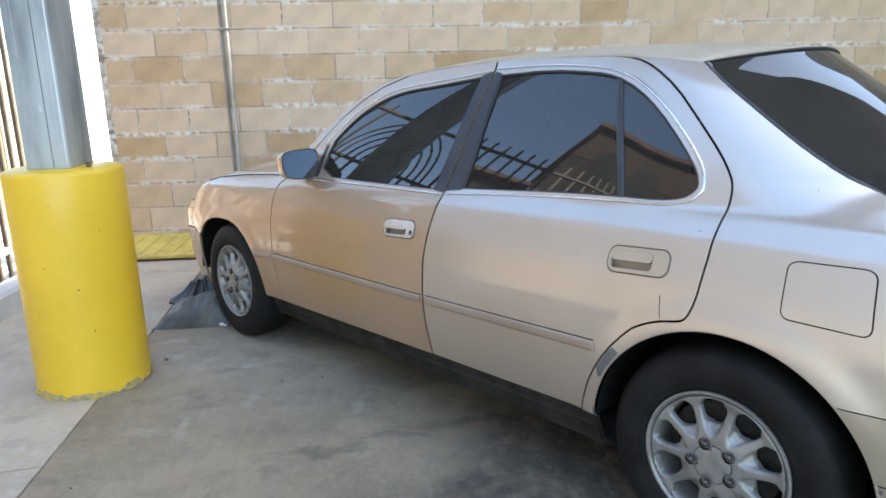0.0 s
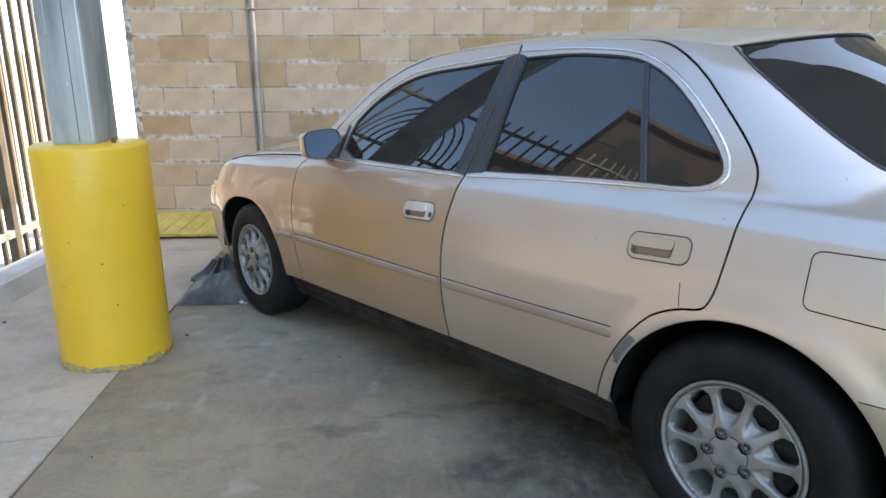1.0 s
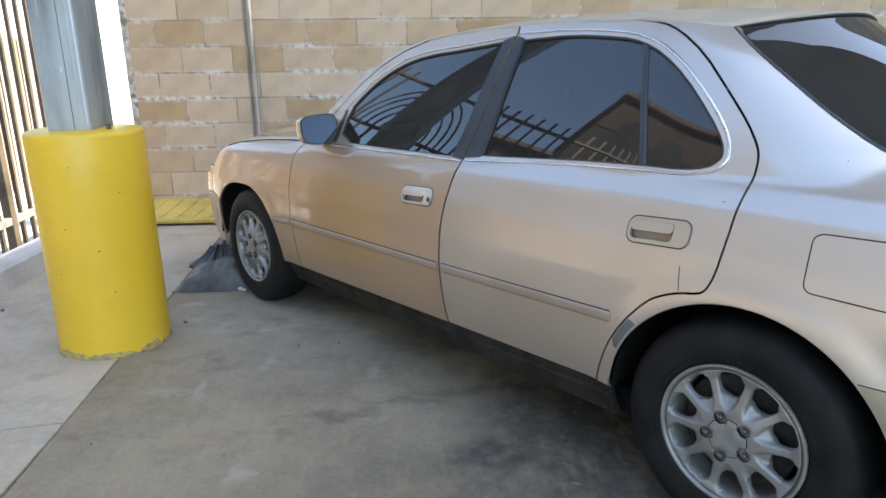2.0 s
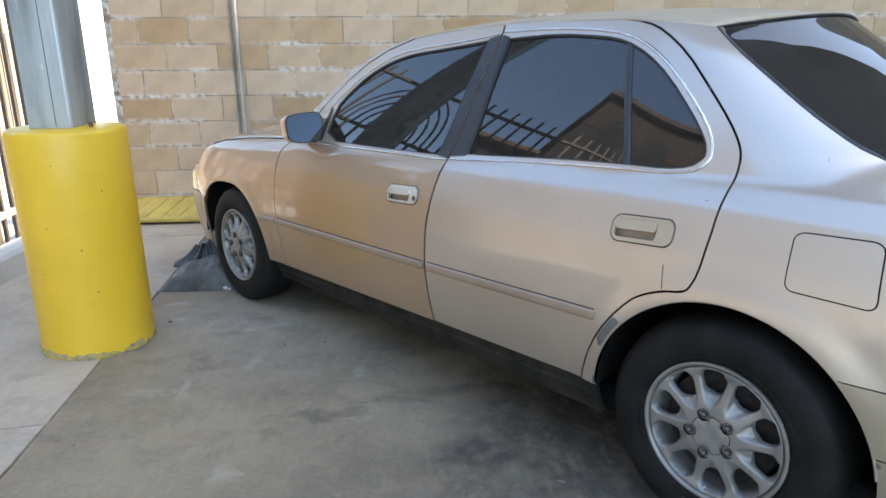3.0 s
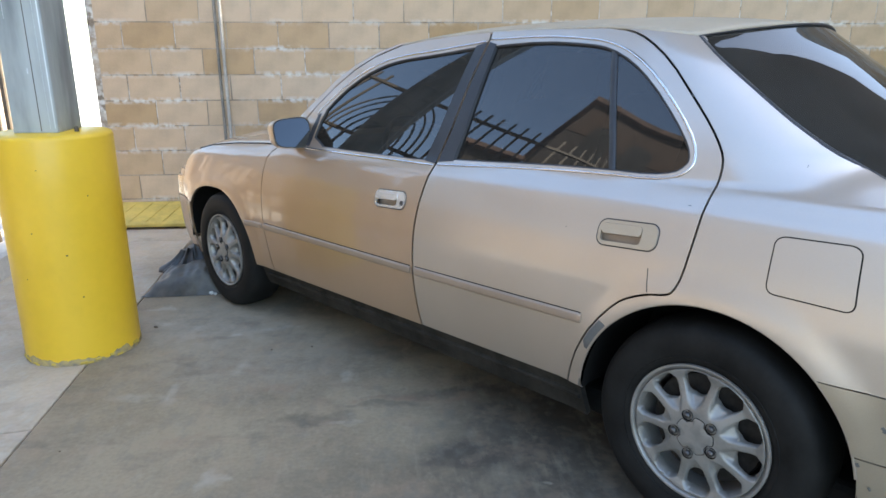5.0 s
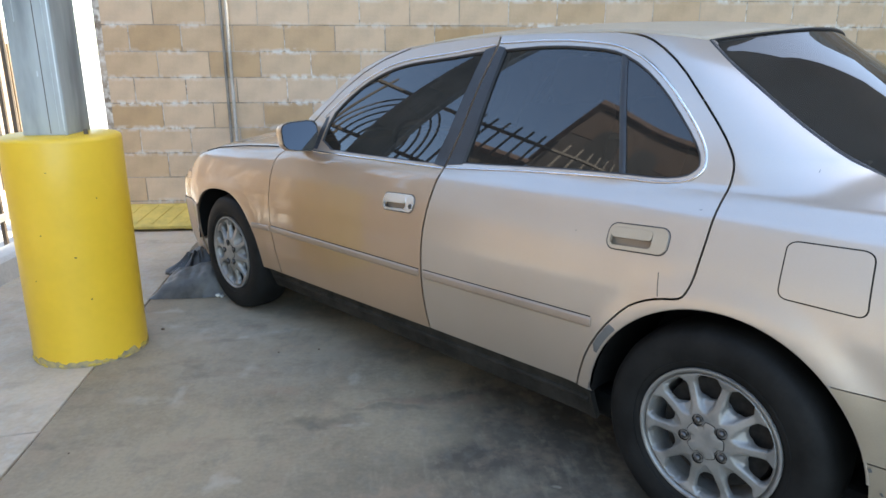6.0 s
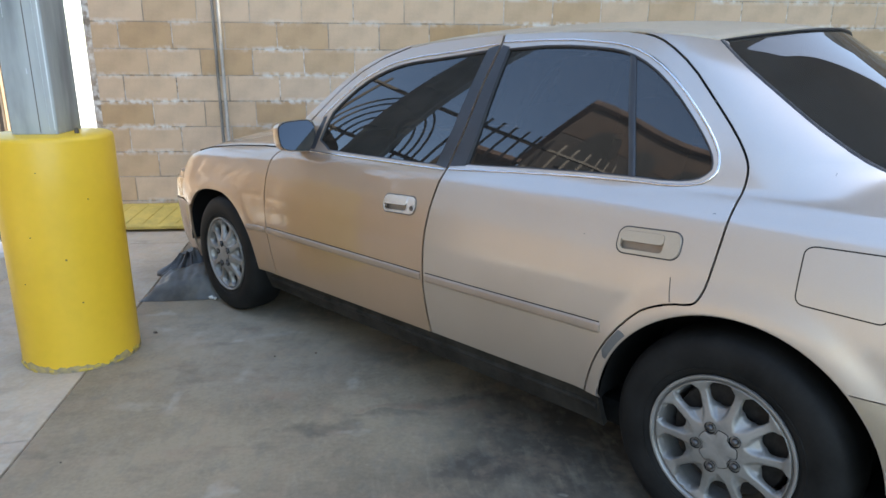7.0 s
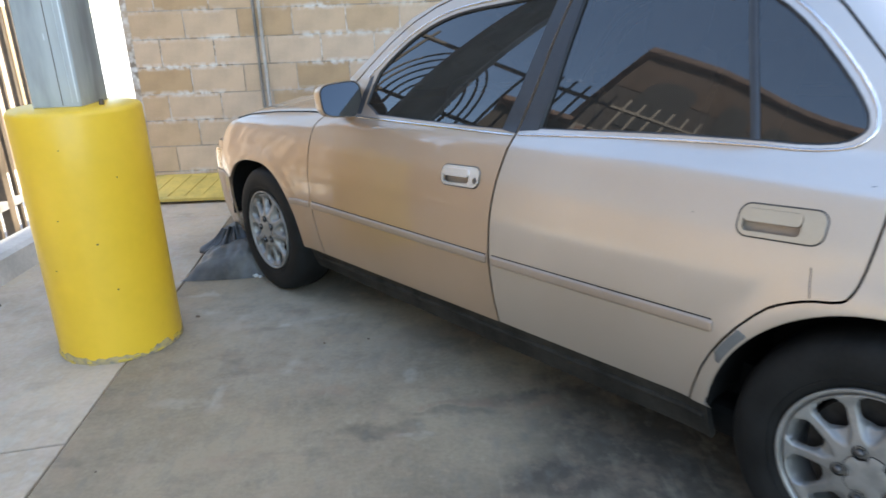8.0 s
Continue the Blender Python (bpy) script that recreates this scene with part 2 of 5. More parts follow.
def box(bm, x0, x1, y0, y1, z0, z1, bevel=0.0, segments=2):
    vs = [bm.verts.new((x, y, z)) for x in (x0, x1) for y in (y0, y1) for z in (z0, z1)]
    fs = [bm.faces.new([vs[i] for i in q]) for q in ((0, 1, 3, 2), (4, 6, 7, 5), (0, 4, 5, 1), (2, 3, 7, 6), (0, 2, 6, 4), (1, 5, 7, 3))]
    if bevel:
        es = list({e for f in fs for e in f.edges})
        bmesh.ops.bevel(bm, geom=es, offset=bevel, segments=segments, affect="EDGES", profile=0.5)
    return bm


def revolve(bm, profile, n=48, axis="z", centre=(0, 0, 0), close=False):
    """Turns (radius, height) pairs round an axis."""
    rings = []
    for r, h in profile:
        ring = []
        for i in range(n):
            a = 2 * math.pi * i / n
            c, s = r * math.cos(a), r * math.sin(a)
            p = (c, s, h) if axis == "z" else (h, c, s)
            ring.append(bm.verts.new((p[0] + centre[0], p[1] + centre[1], p[2] + centre[2])))
        rings.append(ring)
    for a, b in zip(rings, rings[1:]):
        for i in range(n):
            j = (i + 1) % n
            bm.faces.new((a[i], a[j], b[j], b[i]))
    if close:
        bm.faces.new(rings[0])
        bm.faces.new(rings[-1])
    return bm


def tube(bm, path, radius, n=10, flat=1.0):
    """A round bar along a path of points."""
    path = [Vector(p) for p in path]
    rings = []
    for i, p in enumerate(path):
        d = (path[min(i + 1, len(path) - 1)] - path[max(i - 1, 0)]).normalized()
        up = Vector((0, 0, 1)) if abs(d.z) < 0.9 else Vector((1, 0, 0))
        u = d.cross(up).normalized()
        w = d.cross(u).normalized()
        rings.append([bm.verts.new(p + u * radius * math.cos(2 * math.pi * k / n) + w * radius * flat * math.sin(2 * math.pi * k / n)) for k in range(n)])
    for a, b in zip(rings, rings[1:]):
        for k in range(n):
            bm.faces.new((a[k], a[(k + 1) % n], b[(k + 1) % n], b[k]))
    bm.faces.new(rings[0])
    bm.faces.new(rings[-1])
    return bm


def gz(x, y):
    """The height of the paving, which falls towards the wall."""
    return 0.00135 * (x - 1.21) - 0.0198 * (y - 2.18)


# ---- the ground: one far sheet, concrete slabs on it ----
ground = part("ground", mesh_of("ground", [(x, y, gz(max(-30, min(30, x)), max(-8, min(8, y))) - 0.05) for y in (-2000, -8, 8, 2000) for x in (-2000, -30, 30, 2000)],
              [(i + 4 * j, i + 1 + 4 * j, i + 5 + 4 * j, i + 4 + 4 * j) for j in range(3) for i in range(3)], M_EARTH))
tagged(ground, "pale sunlit ground that spreads beyond the paved bay", "ground", kind="structure")


def slab(corners, mat, parent):
    bm = bmesh.new()
    top = [bm.verts.new((x, y, gz(x, y))) for x, y in corners]
    low = [bm.verts.new((x, y, gz(x, y) - 0.12)) for x, y in corners]
    f = bm.faces.new(top)
    k = len(top)
    for i in range(k):
        bm.faces.new((top[i], low[i], low[(i + 1) % k], top[(i + 1) % k]))
    bmesh.ops.bevel(bm, geom=list(f.edges), offset=0.006, segments=2, affect="EDGES", profile=0.5)
    return part("slab", bm, parent, mat=mat)


pavement = tagged(new("pavement"), "stained grey concrete paving with joints and oil marks", "paving", kind="structure")


def joint_x(y):
    return -1.52 - 0.058 * (y - 1.97) - 0.002 * (y - 1.97) ** 2


G = 0.004
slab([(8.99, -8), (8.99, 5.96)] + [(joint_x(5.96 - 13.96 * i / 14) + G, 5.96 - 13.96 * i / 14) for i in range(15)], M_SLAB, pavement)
slab([(-2.63, -8), (joint_x(-8) - G, -8), (joint_x(2.4) - G, 2.40), (-2.63, 2.19)], M_WALK, pavement)
slab([(-2.63, 2.19 + 2 * G), (joint_x(2.4) - G, 2.40 + 2 * G), (joint_x(5.2) - G, 5.2), (-2.63, 5.2)], M_WALK, pavement)
slab([(-2.63, 5.2 + 2 * G), (joint_x(5.2) - G, 5.2 + 2 * G), (joint_x(5.96) - G, 5.96), (-2.63, 5.96)], M_WALK, pavement)

# ---- kerb along the fence ----
bm = bmesh.new()
for y0, y1 in ((-8, -2.01), (-2, 1.49), (1.5, 4.99), (5, 6.3)):
    vs = []
    for y in (y0, y1):
        g = gz(-2.7, y)
        vs.append([bm.verts.new(p) for p in ((-2.60, y, g - 0.1), (-2.63, y, g + 0.122), (-2.655, y, g + 0.144), (-2.79, y, g + 0.148), (-2.80, y, g - 0.1))])
    for i in range(5):
        bm.faces.new((vs[0][i], vs[0][(i + 1) % 5], vs[1][(i + 1) % 5], vs[1][i]))
    bm.faces.new(vs[0])
    bm.faces.new(vs[1])
tagged(part("kerb", bm, mat=M_KERB), "grey concrete kerb along the iron fence", "kerb", kind="structure")

# ---- block wall ----
WALL_Y, BLOCK, WX, WZ = 5.969, 0.2032, -1.2986, 0.7106
wall = tagged(new("wall_north"), "tan concrete block wall in running bond with pale lime stains", "wall", kind="structure")
bm = bmesh.new()
EDGE = WX + 36 * BLOCK      # the wall is a building's flank up to here, a lower yard wall beyond
box(bm, WX - 6 * BLOCK - 0.05, EDGE, WALL_Y - 0.0005, WALL_Y + 0.194, WZ - 5 * BLOCK, WZ + 29 * BLOCK)
box(bm, EDGE + 0.001, 8.98, WALL_Y - 0.0005, WALL_Y + 0.194, WZ - 5 * BLOCK, WZ + 17 * BLOCK)
part("mortar", bm, wall, mat=M_MORTAR)


def block_mesh(w, seed):
    rnd = random.Random(seed)
    bm = bmesh.new()
    g = 0.0045
    box(bm, g, w - g, 0, 0.02, g, BLOCK - g)
    front = [v for v in bm.verts if v.co.y < 0.01]
    for v in front:
        v.co.x += rnd.uniform(-0.0015, 0.0015)
        v.co.z += rnd.uniform(-0.0012, 0.0012)
    bmesh.ops.recalc_face_normals(bm, faces=bm.faces)
    me = bpy.data.meshes.new("block")
    bm.to_mesh(me)
    bm.free()
    me.materials.append(M_BLOCK)
    return me


FULL = [block_mesh(2 * BLOCK, i) for i in range(6)]
HALF = [block_mesh(BLOCK, i) for i in range(3)]
rest_v, rest_f = [], []
rnd = random.Random(4)
for m in range(-4, 29):
    z = WZ + m * BLOCK
    k = -6 if m % 2 == 0 else -7
    while WX + (k + 2) * BLOCK < (9.0 if m < 17 else EDGE + 0.01):
        k0 = max(k, -6)
        x0 = WX + k0 * BLOCK
        me = FULL[rnd.randrange(6)] if k0 == k else HALF[rnd.randrange(3)]
        dy = rnd.uniform(-0.002, 0.001)
        if x0 < 4.9 and m < 7:
            part("block", me, wall, at=Matrix.Translation((x0, WALL_Y - 0.004 + dy, z)))
        else:
            base = len(rest_v)
            rest_v += [(v.co.x + x0, v.co.y + WALL_Y - 0.004 + dy, v.co.z + z) for v in me.vertices]
            rest_f += [[i + base for i in p.vertices] for p in me.polygons]
        k += 2
tagged(part("far_blocks", mesh_of("far_blocks", rest_v, rest_f, M_BLOCK), wall), kind="stuff")

# conduit up the wall
conduit = tagged(new("conduit"), "thin galvanised conduit clipped up the block wall", "pipe")
for name, x, r, mat in (("pipe", -1.534, 0.0135, M_PIPE), ("cable_pipe", -1.578, 0.012, M_PIPE_DARK)):
    part(name, tube(bmesh.new(), [(x + 0.004, WALL_Y - 0.02, WZ - 3.8 * BLOCK), (x, WALL_Y - 0.02, 1.4), (x - 0.008, WALL_Y - 0.02, 4.5)], r, 12), conduit, mat=mat, smooth=True)
for z in (0.35, 1.72, 2.4):
    bm = bmesh.new()
    box(bm, -1.600, -1.512, WALL_Y - 0.036, WALL_Y - 0.001, z, z + 0.016, 0.003)
    part("strap", bm, conduit, mat=M_PIPE_DARK)

# yellow ramp block at the foot of the wall
ramp = tagged(new("wheel_stop"), "faded yellow painted wedge against the wall foot", "wheel stop")
bm = bmesh.new()
for x0, x1 in ((-2.50, -1.30),):
    g = gz(-1.9, 5.6)
    vs = [[bm.verts.new((x, y, z)) for y, z in ((5.575, g + 0.022), (5.575, g + 0.045), (5.59, g + 0.056), (5.955, g + 0.15), (5.955, g + 0.022))] for x in (x0, x1)]
    for i in range(5):
        bm.faces.new((vs[0][i], vs[0][(i + 1) % 5], vs[1][(i + 1) % 5], vs[1][i]))
    bm.faces.new(vs[0])
    bm.faces.new(vs[1])
part("body", bm, ramp, mat=M_YELLOW_OLD)
for i in range(9):
    bm = bmesh.new()
    x = -2.45 + 0.13 * i
    g = gz(-1.9, 5.6)
    sl = 0.094 / 0.365
    p = [(x, 5.60), (x + 0.012, 5.60), (x + 0.102, 5.93), (x + 0.09, 5.93)]
    lo = [bm.verts.new((a, b, g + 0.0575 + sl * (b - 5.59))) for a, b in p]
    hi = [bm.verts.new((a, b, g + 0.0615 + sl * (b - 5.59))) for a, b in p]
    bm.faces.new(hi)
    for j in range(4):
        bm.faces.new((lo[j], lo[(j + 1) % 4], hi[(j + 1) % 4], hi[j]))
    part("tread_rib", bm, ramp, mat=M_YELLOW_OLD)
for x in (-2.45, -1.9, -1.36):
    bm = bmesh.new()
    box(bm, x - 0.03, x + 0.03, 5.64, 5.94, gz(x, 5.9) - 0.002, gz(-1.9, 5.6) + 0.024)
    part("foot", bm, ramp, mat=M_YELLOW_OLD)

# ---- bollard footing with the canopy's steel column ----
BX, BY, BR = -1.678, 3.185, 0.238
bg = gz(BX, BY)
bollard = tagged(new("bollard"), "round concrete column footing painted bright yellow, chipped at the base", "bollard")
bollard.matrix_basis = pose(BX, BY, bg)
H = 0.992
M_CHIP = material("bare_concrete", (0.42, 0.31, 0.12), 0.9, spread=0.1, second=(0.20, 0.175, 0.135), grain=70, blotch=26, bump=0.5)
bm = bmesh.new()
n = 96
prof = [(BR + 0.002, 0.008), (BR + 0.001, 0.12), (BR, 0.4), (BR - 0.001, 0.75), (BR - 0.001, H - 0.02), (BR - 0.006, H - 0.007), (BR - 0.018, H), (0.09, H + 0.004), (0.0, H + 0.004)]
rings = []
rnd = random.Random(3)
for j, (r, h) in enumerate(prof[:-1]):
    ring = []
    for i in range(n):
        a = 2 * math.pi * i / n
        rr = r * (1 + 0.004 * noise.noise((3 * math.cos(a), 3 * math.sin(a), 2 * h)))
        wide = math.exp(-((math.degrees(a) - 243) / 28) ** 2)
        hh = h + (0.032 * wide + (0.006 + 0.012 * wide) * noise.noise((9 * math.cos(a), 9 * math.sin(a), 5)) + 0.003 * rnd.uniform(-1, 1) if j == 0 else 0)
        ring.append(bm.verts.new((rr * math.cos(a), rr * math.sin(a), hh)))
    rings.append(ring)
for a, b in zip(rings, rings[1:]):
    for i in range(n):
        bm.faces.new((a[i], a[(i + 1) % n], b[(i + 1) % n], b[i]))
bm.faces.new(rings[-1])
part("painted_shell", bm, bollard, mat=M_YELLOW, smooth=True)
bm = bmesh.new()
revolve(bm, [(BR + 0.004, -0.01), (BR + 0.003, 0.02), (BR - 0.003, 0.06), (BR - 0.008, 0.09)], 72)
for v in bm.verts:
    v.co += v.co.normalized() * 0.004 * noise.noise(v.co * 30)
part("bare_foot", bm, bollard, "bare chipped concrete at the base", mat=M_CHIP, smooth=True)
M_FLAKE = material("paint_flake", (0.55, 0.38, 0.06), 0.6, spread=0.1)
for i in range(18):
    a = rnd.uniform(math.pi * 1.0, math.pi * 2.1)
    bm = bmesh.new()
    box(bm, -rnd.uniform(0.006, 0.018), rnd.uniform(0.006, 0.018), -0.003, 0.002, 0, rnd.uniform(0.006, 0.016), 0.0015, 1)
    part("paint_flake", bm, bollard, mat=M_FLAKE, at=pose((BR + 0.005) * math.cos(a), (BR + 0.005) * math.sin(a), rnd.uniform(-0.002, 0.02), rnd.uniform(-40, 10), 0, math.degrees(a) + 90))

M_SPECK = material("dark_speck", (0.10, 0.075, 0.03), 0.8, spread=0.2)
for deg, z, w, h in ((262, 0.60, 0.003, 0.002), (291, 0.50, 0.004, 0.003), (300, 0.31, 0.003, 0.003), (318, 0.74, 0.002, 0.003), (248, 0.40, 0.002, 0.002), (276, 0.86, 0.003, 0.0015)):
    a = radians(deg)
    part("chip_mark", box(bmesh.new(), -w, w, -0.0012, 0.001, -h, h, 0.0005, 1), bollard, "small dark chip in the paint", mat=M_SPECK, at=pose((BR + 0.0005) * math.cos(a), (BR + 0.0005) * math.sin(a), z, 0, 0, deg + 90))

column = tagged(new("steel_column"), "square steel canopy column in weathered grey-blue paint", "column")
column.matrix_basis = pose(BX - 0.017, BY + 0.018, bg + H)
bm = bmesh.new()
box(bm, -0.09, 0.09, -0.115, 0.115, 0.0, 3.45, 0.007, 3)
part("shaft", bm, column, mat=M_STEEL)
# pale worn streaks; the first, along the corner, is a painted gleam
M_WORN_GLEAM = material("worn_gleam_paint", (0.62, 0.66, 0.66), 0.45, spread=0.2, grain=30, blotch=9, stretch=(1, 1, 0.15))
for x0, x1, z0, z1 in ((0.078, 0.0825, 0.02, 2.6), (0.060, 0.0612, 0.02, 0.55), (-0.052, -0.050, 0.45, 1.2), (0.004, 0.009, 0.24, 0.262)):
    part("pale_streak", box(bmesh.new(), x0, x1, -0.1164, -0.1148, z0, z1, 0.0004, 1), column, "pale streak of wear and painted edge gleam", mat=M_WORN_GLEAM)
part("seam", box(bmesh.new(), 0.022, 0.025, -0.1160, -0.1148, 0.01, 2.4, 0.0004, 1), column, "dark seam", mat=M_IRON)
for sx in (1,):
    bm = bmesh.new()
    revolve(bm, [(0.0, 0.022), (0.007, 0.020), (0.009, 0.014), (0.009, 0.0)], 12)
    part("bolt", bm, column, mat=M_IRON, at=pose(0.147 * sx, -0.078, 0.004))

# ---- canopy overhead ----
canopy = tagged(new("canopy"), "flat steel canopy with a pale painted soffit high over the bay", "canopy")
CZ = 4.62
CX0, CX1, CY0, CY1 = -2.1, 8.9, 2.3, 3.86
bm = bmesh.new()
deck = [(CX0, CY0), (CX1, CY0), (CX1, 6.75), (6.4, 5.45), (3.9, 4.14), (2.9, 3.96), (CX0, CY1)]
lo, hi = ([bm.verts.new((x, y, z)) for x, y in deck] for z in (CZ, CZ + 0.12))
bm.faces.new(lo)
bm.faces.new(hi)
for i in range(7):
    bm.faces.new((lo[i], lo[(i + 1) % 7], hi[(i + 1) % 7], hi[i]))
part("deck", bm, canopy, mat=M_SOFFIT)
part("fascia", box(bmesh.new(), CX0 - 0.04, CX0, CY0 - 0.04, CY1 - 0.01, CZ - 0.03, CZ + 0.2, 0.01), canopy, mat=M_STEEL)
part("fascia", box(bmesh.new(), CX0 + 0.001, CX1, CY0 - 0.06, CY0 - 0.001, CZ - 0.03, CZ + 0.2, 0.01), canopy, mat=M_STEEL)
for y in (3.186,):
    part("beam", box(bmesh.new(), -1.76 if y > 3 else CX0 + 0.05, CX1 - 0.05, y - 0.07, y + 0.07, CZ - 0.2, CZ - 0.003, 0.01), canopy, mat=M_STEEL)

# ---- unseen tall plain building, added to close the bay on the right and keep the sun off it ----
shade_tower = tagged(new("building"), "unseen plain stucco building added to shade the bay", "building")
part("wall", box(bmesh.new(), 9.0, 16.0, -16.0, 6.1, -0.3, 11.79), shade_tower, mat=M_SOFFIT)
part("roof", box(bmesh.new(), 9.0, 16.1, -16.1, 6.1, 11.792, 11.94, 0.02), shade_tower, mat=M_STEEL)
for y in (-11.0, -7.0, -3.0, 1.0):
    for z in (1.0, 4.2, 7.4):
        win = part("window", box(bmesh.new(), 8.96, 9.01, y - 0.7, y + 0.7, z, z + 1.5, 0.01), shade_tower, mat=M_STEEL)
        part("pane", box(bmesh.new(), 8.952, 8.958, y - 0.62, y + 0.62, z + 0.08, z + 1.42), win, mat=M_IRON)

# ---- iron fence beyond the kerb ----
FX = -2.95
fence = tagged(new("iron_fence"), "tall brown wrought iron fence with scrolled arcs under its top rail", "fence")
bar_mesh = {}
for kind, h in (("low", 2.05), ("high", 3.12)):
    bm = bmesh.new()
    box(bm, -0.0125, 0.0125, -0.0125, 0.0125, -0.10, h)
    me = bpy.data.meshes.new("bar")
    bm.to_mesh(me)
    bm.free()
    me.materials.append(M_IRON)
    bar_mesh[kind] = me
y, i = -3.0, 0
while y < 6.2:
    tall = not 1.28 < (y + 3.3) % 2.56 < 2.18
    part("bar", bar_mesh["high" if tall else "low"], fence, at=Matrix.Translation((FX, y, gz(FX, y) + 0.10)))
    y += 0.128
    i += 1
for z, h in ((0.188, 0.05), (2.08, 0.04), (3.00, 0.04)):
    part("rail", box(bmesh.new(), FX - 0.02, FX + 0.026, -3.1, 6.25, z, z + h, 0.003), fence, "pale worn rail" if z < 1 else "", mat=M_RAIL if z < 1 else M_IRON)
for j in range(4):
    yc = -1.57 + 2.56 * j
    for r in (0.20, 0.34, 0.48, 0.62, 0.76, 0.88):
        part("arc_bar", tube(bmesh.new(), [(FX + 0.03, yc + r * 0.50 * math.cos(math.pi * k / 24), 2.10 + r * math.sin(math.pi * k / 24)) for k in range(25)], 0.012, 6), fence, mat=M_IRON, smooth=True)
for y in (-3.0, 0.84, 4.68, 6.2):
    part("post", box(bmesh.new(), FX - 0.03, FX + 0.03, y - 0.03, y + 0.03, -0.15, 3.25, 0.004), fence, mat=M_IRON)

# sunlit wall beyond the fence, and a house past it
M_BOARD = material("brown_timber", (0.33, 0.255, 0.185), 0.85, spread=0.2, grain=40, blotch=4, bump=0.3, per_object=0.25, stretch=(1, 1, 0.15))
board_fence = tagged(new("timber_fence"), "weathered brown board fence in the sun beyond the iron bars", "fence")
rnd = random.Random(9)
for i in range(97):
    y = -4.046 + 0.142 * i
    part("board", box(bmesh.new(), -4.60, -4.575, y, y + 0.108, -0.2, 1.44 + rnd.uniform(-0.02, 0.03), 0.003, 1), board_fence, mat=M_BOARD)
for z in (0.3, 1.1):
    part("cross_rail", box(bmesh.new(), -4.64, -4.601, -4.05, 9.72, z, z + 0.09, 0.004), board_fence, mat=M_BOARD)

house = tagged(new("house"), "two-storey ochre stucco house with a dark tiled roof beyond the fence", "house")
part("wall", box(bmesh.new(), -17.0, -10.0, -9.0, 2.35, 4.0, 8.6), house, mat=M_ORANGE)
part("upper_wall", box(bmesh.new(), -17.0, -9.97, -9.0, 2.38, 8.601, 10.4, 0.02), house, "ochre upper storey with a sunlit tone painted in", mat=M_OCHRE_LIT)
# unseen lower storey, its grey added to tint what the car's flank reflects
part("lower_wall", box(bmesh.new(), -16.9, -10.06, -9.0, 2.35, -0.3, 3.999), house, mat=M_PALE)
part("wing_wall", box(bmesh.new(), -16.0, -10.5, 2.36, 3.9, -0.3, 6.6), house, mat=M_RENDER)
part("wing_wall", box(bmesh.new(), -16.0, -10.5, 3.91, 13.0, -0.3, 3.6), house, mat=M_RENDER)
part("roof", box(bmesh.new(), -17.3, -9.7, -9.3, 2.6, 10.401, 10.7, 0.04), house, mat=M_ROOF)
part("wing_roof", box(bmesh.new(), -16.4, -10.1, 2.39, 4.0, 6.601, 6.8, 0.02), house, mat=M_ROOF)
part("wing_roof", box(bmesh.new(), -16.4, -10.1, 4.01, 13.4, 3.601, 3.85, 0.02), house, mat=M_ROOF)
for y in (1.2, -0.7, -2.6, -4.5):      # tall arched recesses in the upper storeys
    bm = bmesh.new()
    rim = [(y + 0.55 * math.cos(math.pi * k / 12), 8.9 + 0.55 * math.sin(math.pi * k / 12)) for k in range(13)] + [(y - 0.55, 6.9), (y + 0.55, 6.9)]
    near, far = ([bm.verts.new((x, a, b)) for a, b in rim] for x in (-9.93, -9.99))
    bm.faces.new(near)
    for k in range(len(rim)):
        bm.faces.new((near[k], near[k - 1], far[k - 1], far[k]))
    part("arched_window", bm, house, "dark arched window", mat=M_GREY)
for y in (-1.3, 1.7):
    for z in (1.2, 5.0):
        win = part("window", box(bmesh.new(), -10.02, -9.97, y - 0.6, y + 0.6, z, z + 1.5, 0.01), house, mat=M_IRON)
        part("pane", box(bmesh.new(), -9.968, -9.96, y - 0.52, y + 0.52, z + 0.08, z + 1.42), win, mat=M_ROOF)

# ---- the car ----
from mathutils.geometry import delaunay_2d_cdt


def paint_material(name, base, rough, coat, coat_rough, ior):
    m = material(name, base, rough, metal=0.92, spread=0.03, grain=400, blotch=2.0, bump=0.0, coat=coat, coat_rough=coat_rough)
    m.node_tree.nodes["Principled BSDF"].inputs["Coat IOR"].default_value = ior
    return m


